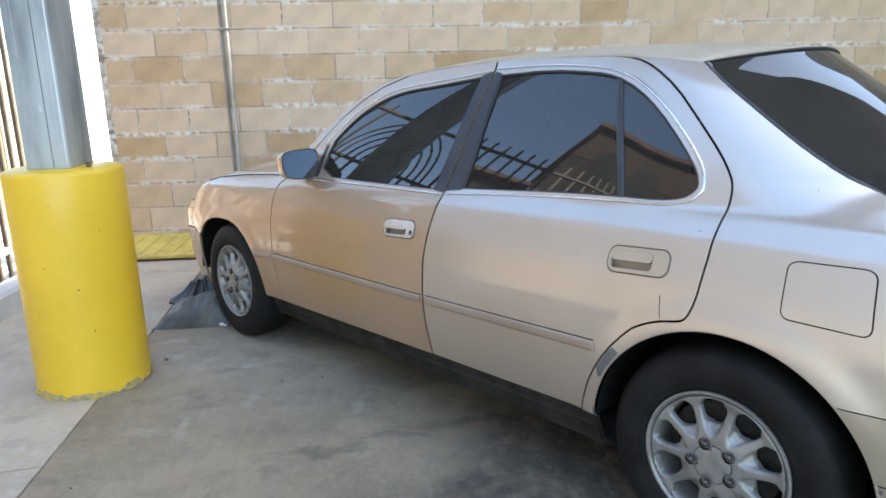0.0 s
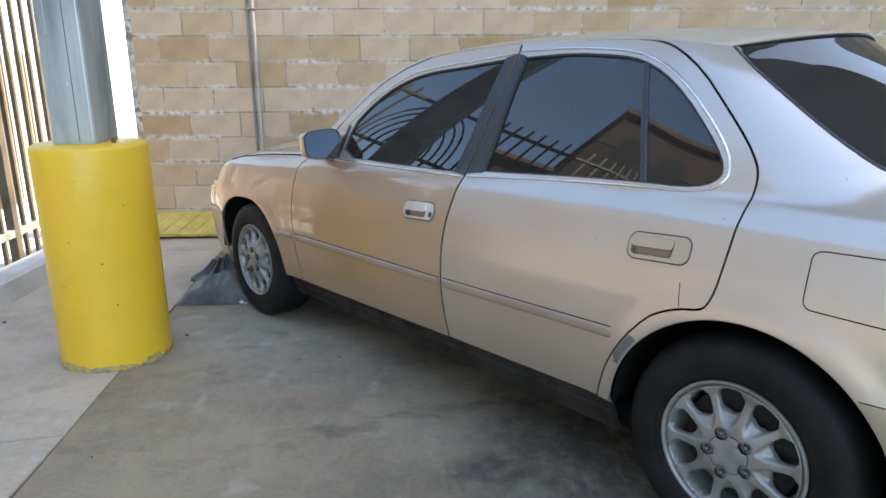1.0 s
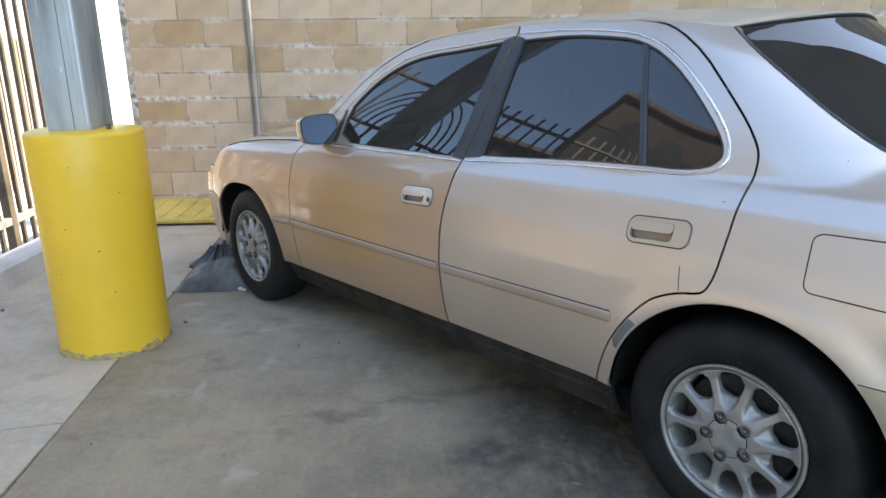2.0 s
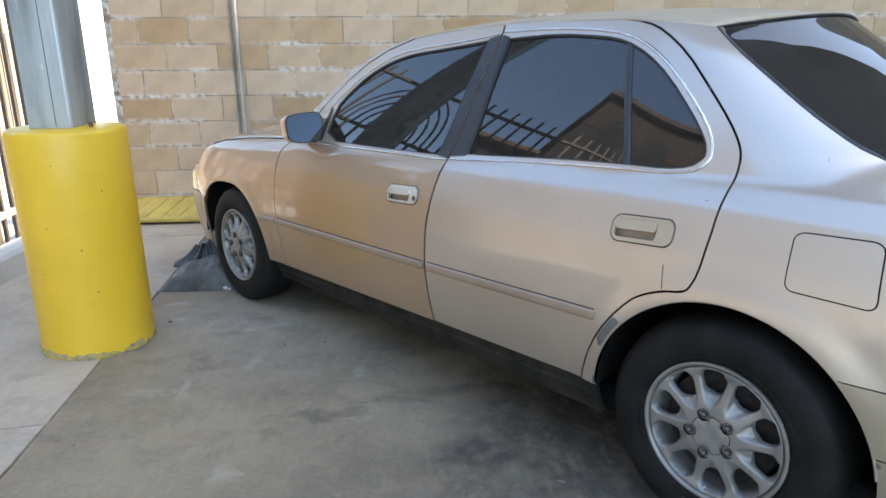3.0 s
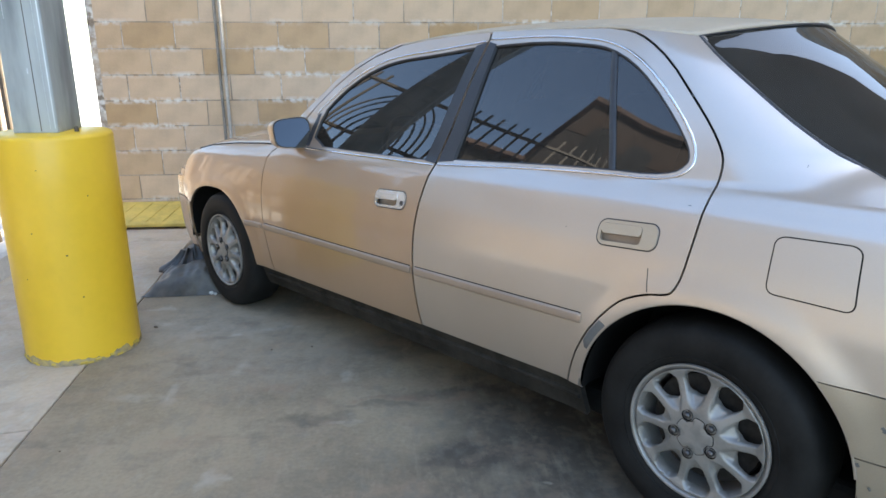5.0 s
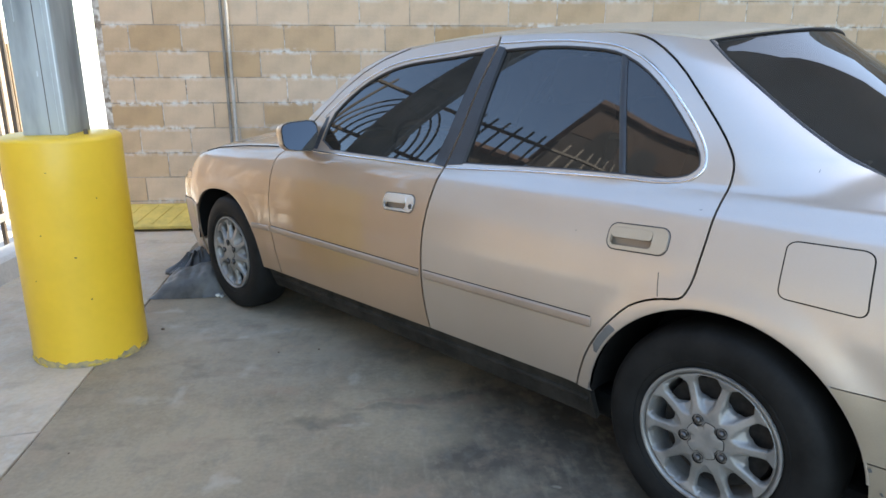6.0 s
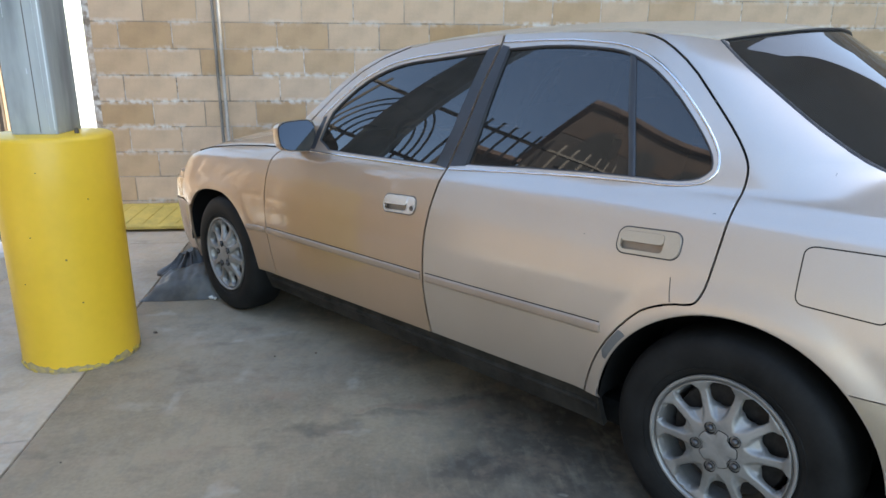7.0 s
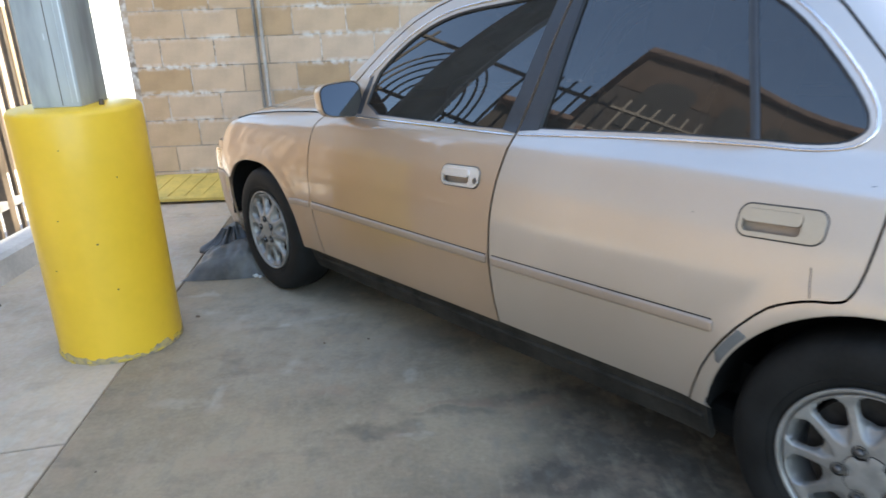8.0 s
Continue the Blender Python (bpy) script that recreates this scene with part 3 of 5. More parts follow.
def glass_material(name, through_colour, rough=0.0, dust=0.035, ior=1.75):
    m = bpy.data.materials.new(name)
    m.use_nodes = True
    nt = m.node_tree
    nt.nodes.remove(nt.nodes["Principled BSDF"])
    fr = nt.nodes.new("ShaderNodeFresnel")
    fr.inputs["IOR"].default_value = ior
    tr = nt.nodes.new("ShaderNodeBsdfTransparent")
    tr.inputs["Color"].default_value = (*through_colour, 1)
    gl = nt.nodes.new("ShaderNodeBsdfGlossy")
    gl.inputs["Roughness"].default_value = rough
    mx = nt.nodes.new("ShaderNodeMixShader")
    nt.links.new(fr.outputs[0], mx.inputs["Fac"])
    nt.links.new(tr.outputs[0], mx.inputs[1])
    nt.links.new(gl.outputs[0], mx.inputs[2])
    df = nt.nodes.new("ShaderNodeBsdfDiffuse")
    df.inputs["Color"].default_value = (0.42, 0.38, 0.33, 1)
    tc, nz, mr = nt.nodes.new("ShaderNodeTexCoord"), nt.nodes.new("ShaderNodeTexNoise"), nt.nodes.new("ShaderNodeMapRange")
    nz.inputs["Scale"].default_value = 6.0
    nz.inputs["Detail"].default_value = 5
    mr.inputs["To Min"].default_value, mr.inputs["To Max"].default_value = dust * 0.5, dust * 1.5
    nt.links.new(tc.outputs["Object"], nz.inputs["Vector"])
    nt.links.new(nz.outputs["Fac"], mr.inputs["Value"])
    veil = nt.nodes.new("ShaderNodeMixShader")
    nt.links.new(mr.outputs[0], veil.inputs["Fac"])
    nt.links.new(mx.outputs[0], veil.inputs[1])
    nt.links.new(df.outputs[0], veil.inputs[2])
    nt.links.new(veil.outputs[0], nt.nodes["Material Output"].inputs["Surface"])
    return m


M_PAINT = paint_material("champagne_paint", (0.485, 0.365, 0.262), 0.54, 1.0, 0.06, 1.52)
M_PAINT_DULL = paint_material("rear_champagne_paint", (0.475, 0.405, 0.338), 0.58, 1.0, 0.20, 2.3)      # the greyer, rougher-coated panels behind the middle pillar
M_HANDLE = material("handle_plastic", (0.45, 0.38, 0.29), 0.42, metal=0.5, spread=0.05, grain=300, blotch=3, bump=0, coat=0.6, coat_rough=0.15)
M_BUMPER = material("bumper_paint", (0.35, 0.29, 0.213), 0.42, metal=0.5, spread=0.05, grain=300, blotch=3, bump=0, coat=0.6, coat_rough=0.15)
M_STRIP = material("moulding_paint", (0.33, 0.252, 0.19), 0.55, metal=0.5, spread=0.06, grain=200, blotch=4, bump=0, coat=0.25, coat_rough=0.3)
M_PRIMER = material("grey_filler", (0.10, 0.099, 0.094), 0.6, spread=0.12, grain=60, blotch=10)
M_BLACK = material("black_trim", (0.022, 0.022, 0.024), 0.45, spread=0.15, grain=120, blotch=8, bump=0.05)
M_SILL = material("dusty_black_sill", (0.026, 0.023, 0.019), 0.85, spread=0.25, grain=60, blotch=8, bump=0.1, spec=0.12)
M_VOID = material("dark_cavity", (0.013, 0.0126, 0.012), 0.9, spread=0.2, bump=0.2, spec=0.05)
M_TYRE = material("tyre_rubber", (0.0115, 0.011, 0.0102), 0.62, spread=0.2, grain=90, blotch=9, bump=0.12, spec=0.15)
M_ALLOY = material("alloy", (0.240, 0.226, 0.206), 0.45, metal=0.4, spread=0.1, grain=120, blotch=9, bump=0.03, coat=0.3, coat_rough=0.25)
M_CHROME = material("chrome", (0.66, 0.66, 0.67), 0.14, metal=1.0, spread=0.06, grain=80, blotch=10, bump=0.02)
M_SATIN = material("satin_chrome", (0.78, 0.77, 0.75), 0.22, metal=0.75, spread=0.06, grain=80, blotch=10, bump=0.02)
M_NUT = material("dull_nut", (0.13, 0.12, 0.115), 0.4, metal=0.8, spread=0.2, grain=80, blotch=20)
M_BRAKE = material("brake_metal", (0.03, 0.026, 0.023), 0.7, metal=0.5, spread=0.3, grain=60, blotch=15)
M_TINT = glass_material("tinted_glass", (0.10, 0.10, 0.105))
M_REAR = glass_material("rear_tinted_glass", (0.07, 0.07, 0.075), 0.01, 0.070, 1.36)
M_LAMP = material("lamp_lens", (0.46, 0.39, 0.29), 0.10, metal=0.9, spread=0.1, grain=22, blotch=30, bump=1.0, coat=1.0, distance=0.012)
M_RED = material("red_lens", (0.30, 0.02, 0.02), 0.15, spread=0.1, coat=1.0)
M_SEAT = material("seat_cloth", (0.16, 0.135, 0.11), 0.9, spread=0.12, grain=150, blotch=6)
M_MIRROR = material("mirror_glass", (0.048, 0.053, 0.059), 0.02, metal=1.0, spread=0.01, bump=0)


def curve_fn(points):
    """A smooth curve through (x, y) pairs, x rising (monotone cubic)."""
    xs, ys = [p[0] for p in points], [p[1] for p in points]
    d = [(ys[i + 1] - ys[i]) / (xs[i + 1] - xs[i]) for i in range(len(xs) - 1)]
    t = [d[0]] + [0 if d[i - 1] * d[i] <= 0 else 2 * d[i - 1] * d[i] / (d[i - 1] + d[i]) for i in range(1, len(d))] + [d[-1]]

    def f(x):
        if x <= xs[0]:
            return ys[0] + t[0] * (x - xs[0])
        if x >= xs[-1]:
            return ys[-1] + t[-1] * (x - xs[-1])
        i = 0
        while x > xs[i + 1]:
            i += 1
        h = xs[i + 1] - xs[i]
        u = (x - xs[i]) / h
        return ((2 * u ** 3 - 3 * u * u + 1) * ys[i] + (u ** 3 - 2 * u * u + u) * h * t[i]
                + (3 * u * u - 2 * u ** 3) * ys[i + 1] + (u ** 3 - u * u) * h * t[i + 1])
    return f


SECTION = curve_fn([(z, w + 0.0113 * (z - 0.306)) for z, w in [(0.10, 0.79), (0.20, 0.835), (0.33, 0.870), (0.45, 0.884), (0.55, 0.890), (0.66, 0.887), (0.76, 0.872), (0.84, 0.848),
                    (0.89, 0.829), (0.93, 0.800), (1.00, 0.766), (1.10, 0.713), (1.20, 0.660), (1.30, 0.612), (1.36, 0.575), (1.42, 0.53)]])
PLAN = curve_fn([(-1.2, 0.86), (-0.9, 0.93), (-0.5, 0.972), (-0.1, 0.990), (0.4, 0.9975), (0.9, 1.0005), (1.35, 1.0015), (1.8, 1.001), (2.25, 0.9985), (2.62, 0.993), (2.85, 0.984), (3.05, 0.968), (3.2, 0.935), (3.36, 0.86)])
GAP_S = curve_fn([(0.93, 0.06), (0.97, 0.059), (1.041, 0.079), (1.094, 0.121), (1.172, 0.199), (1.264, 0.296), (1.326, 0.390), (1.40, 0.50)])
A_S = curve_fn([(0.90, 2.06), (1.07, 1.955), (1.208, 1.80), (1.278, 1.69), (1.33, 1.59), (1.36, 1.53), (1.42, 1.47)])
DROP = curve_fn([(1.9, 0.0), (2.2, 0.005), (2.6, 0.03), (3.0, 0.063), (3.3, 0.13), (3.5, 0.22)])


def smooth(a, b, x):
    """0 at a, 1 at b, with a soft start and end."""
    t = max(0.0, min(1.0, (x - a) / (b - a)))
    return t * t * (3 - 2 * t)


def front_arch(a0, a1, n=30, more=0.0):
    """The front wheel opening: round behind, longer and squarer ahead."""
    out = []
    for i in range(n + 1):
        t = radians(a0 + (a1 - a0) * i / n)
        c, q = math.cos(t), math.sin(t)
        if c > 0:
            out.append((2.655 + (0.43 + more) * c ** 0.77, 0.308 + (0.342 + more) * math.copysign(abs(q) ** 0.77, q)))
        else:
            out.append((2.655 + (0.342 + more) * c, 0.308 + (0.342 + more) * q))
    return out


def half(s, z):
    """Half the car's width at s ahead of the rear axle and height z."""
    ze = z + (DROP(s) * smooth(0.45, 0.72, z) if s > 1.9 else 0)
    w = SECTION(ze)
    if ze > 0.91:
        d = ze - 0.93
        k = smooth(0.91, 0.97, ze)
        w += k * (0.797 - 0.405 * d - 0.25 * d * d + 0.0113 * (ze - 0.306) - w)
    w *= PLAN(s)
    if s > 2.0 and ze > 0.84:
        w -= smooth(2.0, 2.4, s) * 9.0 * (ze - 0.84) ** 2
    if z > 0.93:
        d = GAP_S(z) - s
        if d > 0:
            w -= (1.5 + 7.0 * max(0.0, z - 1.04)) * d * d * smooth(0.93, 1.04, z)
        d = s - A_S(z) - 0.03
        if d > 0:
            w -= 2.5 * d * d
    # the ledge under the rear pillar
    if s < 0.45 and z > 0.90:
        w -= (0.019 * smooth(0.45, 0.0, s) + 0.008 * smooth(0.0, -0.35, s)) * smooth(0.925, 0.968, z + 0.05 * min(0.0, s))
    # flares round the wheel openings
    for sc, zc, r in ((-0.008, 0.303, 0.371), (2.655, 0.308, 0.342)):
        ds, dz = abs(s - sc), abs(z - zc)
        q = ((ds / 0.43) ** 2.6 + (dz / r) ** 2.6) ** (1 / 2.6) * r - r if sc > 1 and s > sc else math.hypot(ds, dz) - r
        if -0.02 < q < 0.09:
            w += 0.010 * (1 - smooth(0.0, 0.09, q))
    return w


def rake(z):
    """The slight lean of the whole body against the slope that it stands on."""
    return -0.0163 * (z - 0.306)


def settle(s, z):
    """The cabin sits a little further back than the door bodies' lines."""
    return s - (0.005 + 0.013 * smooth(0.3, 1.8, s)) * smooth(0.93, 1.06, z)


TOE, LEAN = 0.055, 0.012      # the flank's slight taper towards the tail and the roof


def on_side(s, z, out=0.0, sign=-1):
    e = 0.003
    s = settle(s, z)
    w = half(s, z)
    ds, dz = (half(s + e, z) - half(s - e, z)) / (2 * e) + TOE, (half(s, z + e) - half(s, z - e)) / (2 * e) - LEAN
    nrm = Vector((1, -ds, -dz)).normalized()
    p = Vector((w, s, z)) + nrm * out
    return Vector((sign * p.x, p.y + rake(p.z), p.z)), Vector((sign * nrm.x, nrm.y, nrm.z))


def dense(points, step=0.02, closed=True):
    out = []
    n = len(points)
    for i in range(n if closed else n - 1):
        a, b = points[i], points[(i + 1) % n]
        k = max(1, int(math.hypot(b[0] - a[0], b[1] - a[1]) / step + 0.999))
        out += [(a[0] + (b[0] - a[0]) * j / k, a[1] + (b[1] - a[1]) * j / k) for j in range(k)]
    if not closed:
        out.append(points[-1])
    return out


def rounded(points, rounds=2, closed=True):
    """Corner cutting, to turn a rough outline into a smooth one."""
    for _ in range(rounds):
        out = []
        n = len(points)
        for i in range(n if closed else n - 1):
            a, b = points[i], points[(i + 1) % n]
            out += [(0.75 * a[0] + 0.25 * b[0], 0.75 * a[1] + 0.25 * b[1]), (0.25 * a[0] + 0.75 * b[0], 0.25 * a[1] + 0.75 * b[1])]
        if not closed:
            out = [points[0]] + out + [points[-1]]
        points = out
    return points


def inside(p, loop):
    r, n = False, len(loop)
    j = n - 1
    for i in range(n):
        (xi, yi), (xj, yj) = loop[i], loop[j]
        if (yi > p[1]) != (yj > p[1]) and p[0] < (xj - xi) * (p[1] - yi) / (yj - yi) + xi:
            r = not r
        j = i
    return r


def flat_mesh(loops, step):
    """Triangles in the plane inside the first loop and outside the others."""
    pts, edges = [], []
    for loop in loops:
        b = len(pts)
        pts += loop
        edges += [(b + i, b + (i + 1) % len(loop)) for i in range(len(loop))]
    xs, ys = [p[0] for p in loops[0]], [p[1] for p in loops[0]]
    b = np.array(pts)
    y, row = min(ys) + step / 2, 0
    while y < max(ys):
        xx = min(xs) + (step / 2 if row % 2 else 0)
        while xx < max(xs):
            if inside((xx, y), loops[0]) and not any(inside((xx, y), h) for h in loops[1:]) and np.min((b[:, 0] - xx) ** 2 + (b[:, 1] - y) ** 2) > (0.45 * step) ** 2:
                pts.append((xx, y))
            xx += step
        y += step * 0.87
        row += 1
    v, e, f, *_ = delaunay_2d_cdt([Vector(p) for p in pts], edges, [], 0, 1e-6)
    keep = []
    for t in f:
        c = sum((v[i] for i in t), Vector((0, 0))) / len(t)
        a, b, d = (v[i] for i in t[:3])
        if abs((b - a).cross(d - a)) > 4e-7 and inside(c, loops[0]) and not any(inside(c, h) for h in loops[1:]):
            keep.append(tuple(t))
    return [tuple(q) for q in v], keep


def skin(name, loops, mat, parent, place, step=0.03, thick=0.012, label="", edge=0.02):
    """A panel: an outline in the plane laid on a curved surface, with turned-in edges and the surface's own normals."""
    loops = [dense(l, edge) for l in loops]
    v2, tris = flat_mesh(loops, step)
    pn = [place(*p) for p in v2]
    verts = [p for p, _ in pn]
    normals = [n for _, n in pn]
    faces = []
    for t in tris:
        a, b, c = (verts[i] for i in t)
        nn = (b - a).cross(c - a)
        faces.append(t if nn.dot(normals[t[0]]) > 0 else t[::-1])
    count = {}
    for t in faces:
        for i in range(3):
            count[(t[i], t[(i + 1) % 3])] = 1
    rim = [e for e in count if (e[1], e[0]) not in count]
    flange = []
    made = {}
    for a, b in rim:
        ids = []
        for i, deep in ((a, 0), (b, 0), (b, 1), (a, 1)):
            key = (i, deep)
            if key not in made:
                made[key] = len(verts)
                verts.append(verts[i] - normals[i] * (thick * deep))
                normals.append(None)
            ids.append(made[key])
        flange.append((ids[0], ids[3], ids[2], ids[1]))
    me = mesh_of(name, verts, faces + flange, mat, True)
    loops_n = []
    for poly in me.polygons:
        for vi in poly.vertices:
            nv = normals[vi]
            loops_n.append(tuple(nv) if nv is not None else tuple(poly.normal))
    me.normals_split_custom_set(loops_n)
    return part(name, me, parent, label)


def strip(name, path, width, height, mat, parent, place, out=0.0, label="", closed=False, step=0.02, taper=False, flat=False):
    """A half-round moulding that follows a path on a surface."""
    path = dense(path, step, closed)
    n = len(path)
    bm = bmesh.new()
    rings = []
    prof = [(-1, -0.6), (-1, 0.25), (-0.72, 0.75), (-0.3, 1.0), (0.3, 1.0), (0.72, 0.75), (1, 0.25), (1, -0.6)]
    if flat:
        prof = [(-1, -0.6), (-1, 0.45), (-0.8, 0.9), (-0.5, 1.0), (0.5, 1.0), (0.8, 0.9), (1, 0.45), (1, -0.6)]
    for i, p in enumerate(path):
        a = path[(i - 1) % n] if closed or i > 0 else p
        b = path[(i + 1) % n] if closed or i < n - 1 else p
        c, nr = place(*p)
        d = place(*b)[0] - place(*a)[0]
        d.normalize()
        side = nr.cross(d).normalized()
        k = 1.0
        if taper:
            k = min(1.0, (0.75 if flat else 0.35) + min(i, n - 1 - i) * 0.35)
        rings.append([bm.verts.new(c + side * (u * width / 2 * k) + nr * (out + h * height * (k if h > 0 else 1))) for u, h in prof])
    m = len(prof)
    for i in range(n if closed else n - 1):
        a, b = rings[i], rings[(i + 1) % n]
        for k in range(m - 1):
            bm.faces.new((a[k], a[k + 1], b[k + 1], b[k]))
    if not closed:
        bm.faces.new(rings[0])
        bm.faces.new(rings[-1])
    return part(name, bm, parent, label, mat=mat, smooth=True)


def arc(sc, zc, r, a0, a1, n=24):
    return [(sc + r * math.cos(radians(a0 + (a1 - a0) * i / n)), zc + r * math.sin(radians(a0 + (a1 - a0) * i / n))) for i in range(n + 1)]


car = tagged(new("car"), "champagne gold four-door sedan with dark tinted windows and alloy wheels", "car")
car.matrix_basis = pose(1.2096, 2.1809, 0.0, -0.934, 0.647, 38.63)

B_GAP = [(1.027, 1.367), (1.02, 1.336), (1.035, 1.20), (1.048, 1.02), (1.058, 0.904), (1.072, 0.862), (1.089, 0.743), (1.098, 0.618), (1.097, 0.511), (1.088, 0.41), (1.072, 0.321)]
R_GAP = [(0.544, 1.364), (0.456, 1.352), (0.390, 1.326), (0.296, 1.264), (0.199, 1.172), (0.121, 1.094), (0.079, 1.041), (0.064, 1.010), (0.059, 0.970), (0.061, 0.911),
         (0.066, 0.818), (0.075, 0.731), (0.088, 0.692), (0.106, 0.679), (0.159, 0.669), (0.210, 0.648), (0.250, 0.622), (0.316, 0.545), (0.368, 0.456), (0.395, 0.37), (0.404, 0.329)]
F_GAP = [(2.10, 0.905), (2.175, 0.86), (2.190, 0.80), (2.190, 0.66), (2.187, 0.525), (2.170, 0.40), (2.150, 0.297)]
E_CURVE = [(0.275, 1.336), (0.252, 1.327), (0.240, 1.312), (0.213, 1.291), (0.121, 1.227), (0.019, 1.155), (-0.076, 1.093), (-0.158, 1.045), (-0.25, 1.000), (-0.36, 0.962)]
ROOF_EDGE = [(1.98, 1.03), (1.93, 1.085), (1.84, 1.17), (1.745, 1.24), (1.64, 1.292), (1.50, 1.334), (1.36, 1.352), (1.20, 1.363)]
g = 0.0030


def shift(points, ds, dz=0.0):
    return [(s + ds, z + dz) for s, z in points]


def aside(points, d):
    """A line moved sideways by d, to the right of its way."""
    out = []
    for i, p in enumerate(points):
        a, b = points[max(i - 1, 0)], points[min(i + 1, len(points) - 1)]
        l = math.hypot(b[0] - a[0], b[1] - a[1])
        out.append((p[0] + d * (b[1] - a[1]) / l, p[1] - d * (b[0] - a[0]) / l))
    return out


B_GAP, R_GAP, F_GAP = (rounded(p, 1, False) for p in (B_GAP, R_GAP, F_GAP))
GLASS_CURVE = rounded([E_CURVE[0]] + E_CURVE[3:], 4, False)
E_CURVE = rounded(E_CURVE, 2, False)


# openings
F_WIN = rounded([(1.862, 0.922), (1.868, 1.055), (1.80, 1.125), (1.71, 1.195), (1.62, 1.238), (1.53, 1.266), (1.42, 1.283), (1.31, 1.292), (1.075, 1.318), (1.07, 1.318), (1.116, 0.928), (1.118, 0.924), (1.5, 0.921)], 1)
R_WIN = rounded([(0.984, 1.318), (0.984, 1.322), (0.77, 1.331), (0.585, 1.318), (0.50, 1.303), (0.412, 1.265), (0.322, 1.203), (0.222, 1.110), (0.166, 1.046), (0.150, 1.010), (0.158, 0.992),
                 (0.182, 0.974), (0.245, 0.964), (0.364, 0.965), (0.60, 0.958), (0.980, 0.937), (0.984, 0.94)], 1)

for side, sgn in (("left", -1), ("right", 1)):
    def on(s, z, sgn=sgn):
        return on_side(s, z, 0.0, sgn)

    def low(s, z, sgn=sgn):
        return on_side(s, z, -0.010, sgn)

    def pane(s, z, sgn=sgn):
        slope = (half(s + 0.08, max(z, 1.0)) - half(s - 0.08, max(z, 1.0))) / 0.16 + TOE
        n = Vector((1, -slope, 0.394 + 0.5 * (z - 0.93) + LEAN)).normalized()
        return on_side(s, z, -0.010, sgn)[0], Vector((sgn * n.x, n.y, n.z))

    def proud(s, z, sgn=sgn):
        return on_side(s, z, 0.0015, sgn)

    # doors, open at the handles
    def rr(sc, zc, w, h, r, cs=0.0, cz=0.0):
        pts = []
        for qx, qz, a0 in ((1, 1, 0), (-1, 1, 90), (-1, -1, 180), (1, -1, 270)):
            pts += [(qx * (w - r) + r * math.cos(radians(a0 + 15 * i)), qz * (h - r) + r * math.sin(radians(a0 + 15 * i))) for i in range(7)]
        return [(sc + cs + a, zc + cz + b - 0.045 * a) for a, b in pts]
    R_H, F_H = (0.2505, 0.8095, 0.088, 0.0335), (1.243, 0.7745, 0.086, 0.031)
    f_out = aside(B_GAP, -g - 0.0012)[::-1] + [(1.03 + g, 1.366), (1.20, 1.3605)] + shift(ROOF_EDGE[::-1][1:], 0, -0.0025) + aside(F_GAP, g)
    front_door = skin("door", [f_out, F_WIN, rr(*F_H[:2], F_H[2] * 0.72, F_H[3] * 0.74, 0.012, F_H[2] * 0.2)], M_PAINT, car, on, 0.026)
    r_out = aside(B_GAP, g + 0.0012) + aside(R_GAP, -g)[::-1] + [(0.80, 1.3675)]
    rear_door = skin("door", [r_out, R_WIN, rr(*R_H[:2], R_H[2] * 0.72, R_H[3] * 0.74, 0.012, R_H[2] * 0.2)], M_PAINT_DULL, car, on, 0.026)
    # glass
    skin("window_glass", [F_WIN], M_TINT, front_door, pane, 0.05, 0.003, "dark tinted glass")
    qa, qb = (0.497, 1.31), (0.360, 0.957)
    cut = [p for p in R_WIN if p[0] > qb[0] + (p[1] - qb[1]) * (qa[0] - qb[0]) / (qa[1] - qb[1])]
    rest = [p for p in R_WIN if p not in cut]

    def ordered(ps):
        c = (sum(p[0] for p in ps) / len(ps), sum(p[1] for p in ps) / len(ps))
        return sorted(ps, key=lambda p: math.atan2(p[1] - c[1], p[0] - c[0]))
    skin("window_glass", [ordered(cut + [qa, qb])], M_TINT, rear_door, pane, 0.05, 0.003, "dark tinted glass")
    skin("quarter_glass", [ordered(rest + [qa, qb])], M_TINT, rear_door, pane, 0.05, 0.003, "dark tinted glass")
    strip("divider_bar", [(0.499, 1.318), (0.43, 1.14), (0.360, 0.955)], 0.020, 0.004, M_BLACK, rear_door, low, 0.003)
    # black pillar trim and window seals
    skin("pillar_trim", [[(1.024 + g, 1.333), (1.075, 1.321), (1.119, 0.924), (1.0615, 0.919), (1.05 + g, 1.02), (1.037 + g, 1.20)]], M_BLACK, front_door, proud, 0.05, 0.004, "black pillar trim")
    skin("pillar_trim", [[(1.018 - g, 1.333), (1.033 - g, 1.20), (1.046 - g, 1.02), (1.0515, 0.926), (0.980, 0.934), (0.980, 1.325)]], M_BLACK, rear_door, proud, 0.05, 0.004, "black pillar trim")
    strip("window_seal", F_WIN, 0.012, 0.004, M_BLACK, front_door, on, -0.006, closed=True)
    strip("window_seal", R_WIN, 0.012, 0.004, M_BLACK, rear_door, on, -0.006, closed=True)
    skin("sail_trim", [[(1.87, 0.918), (1.895, 0.918), (1.905, 0.99), (1.895, 1.05), (1.876, 1.056)]], M_BLACK, front_door, proud, 0.05, 0.004, "black corner trim")
    # chrome
    strip("chrome_trim", rounded([(1.905, 1.05), (1.885, 1.074), (1.80, 1.148), (1.717, 1.210), (1.62, 1.256), (1.536, 1.280), (1.42, 1.297), (1.322, 1.305), (1.20, 1.317), (1.034, 1.336)], 1, False), 0.0085, 0.004, M_CHROME, front_door, on, 0.0, "chrome window trim")
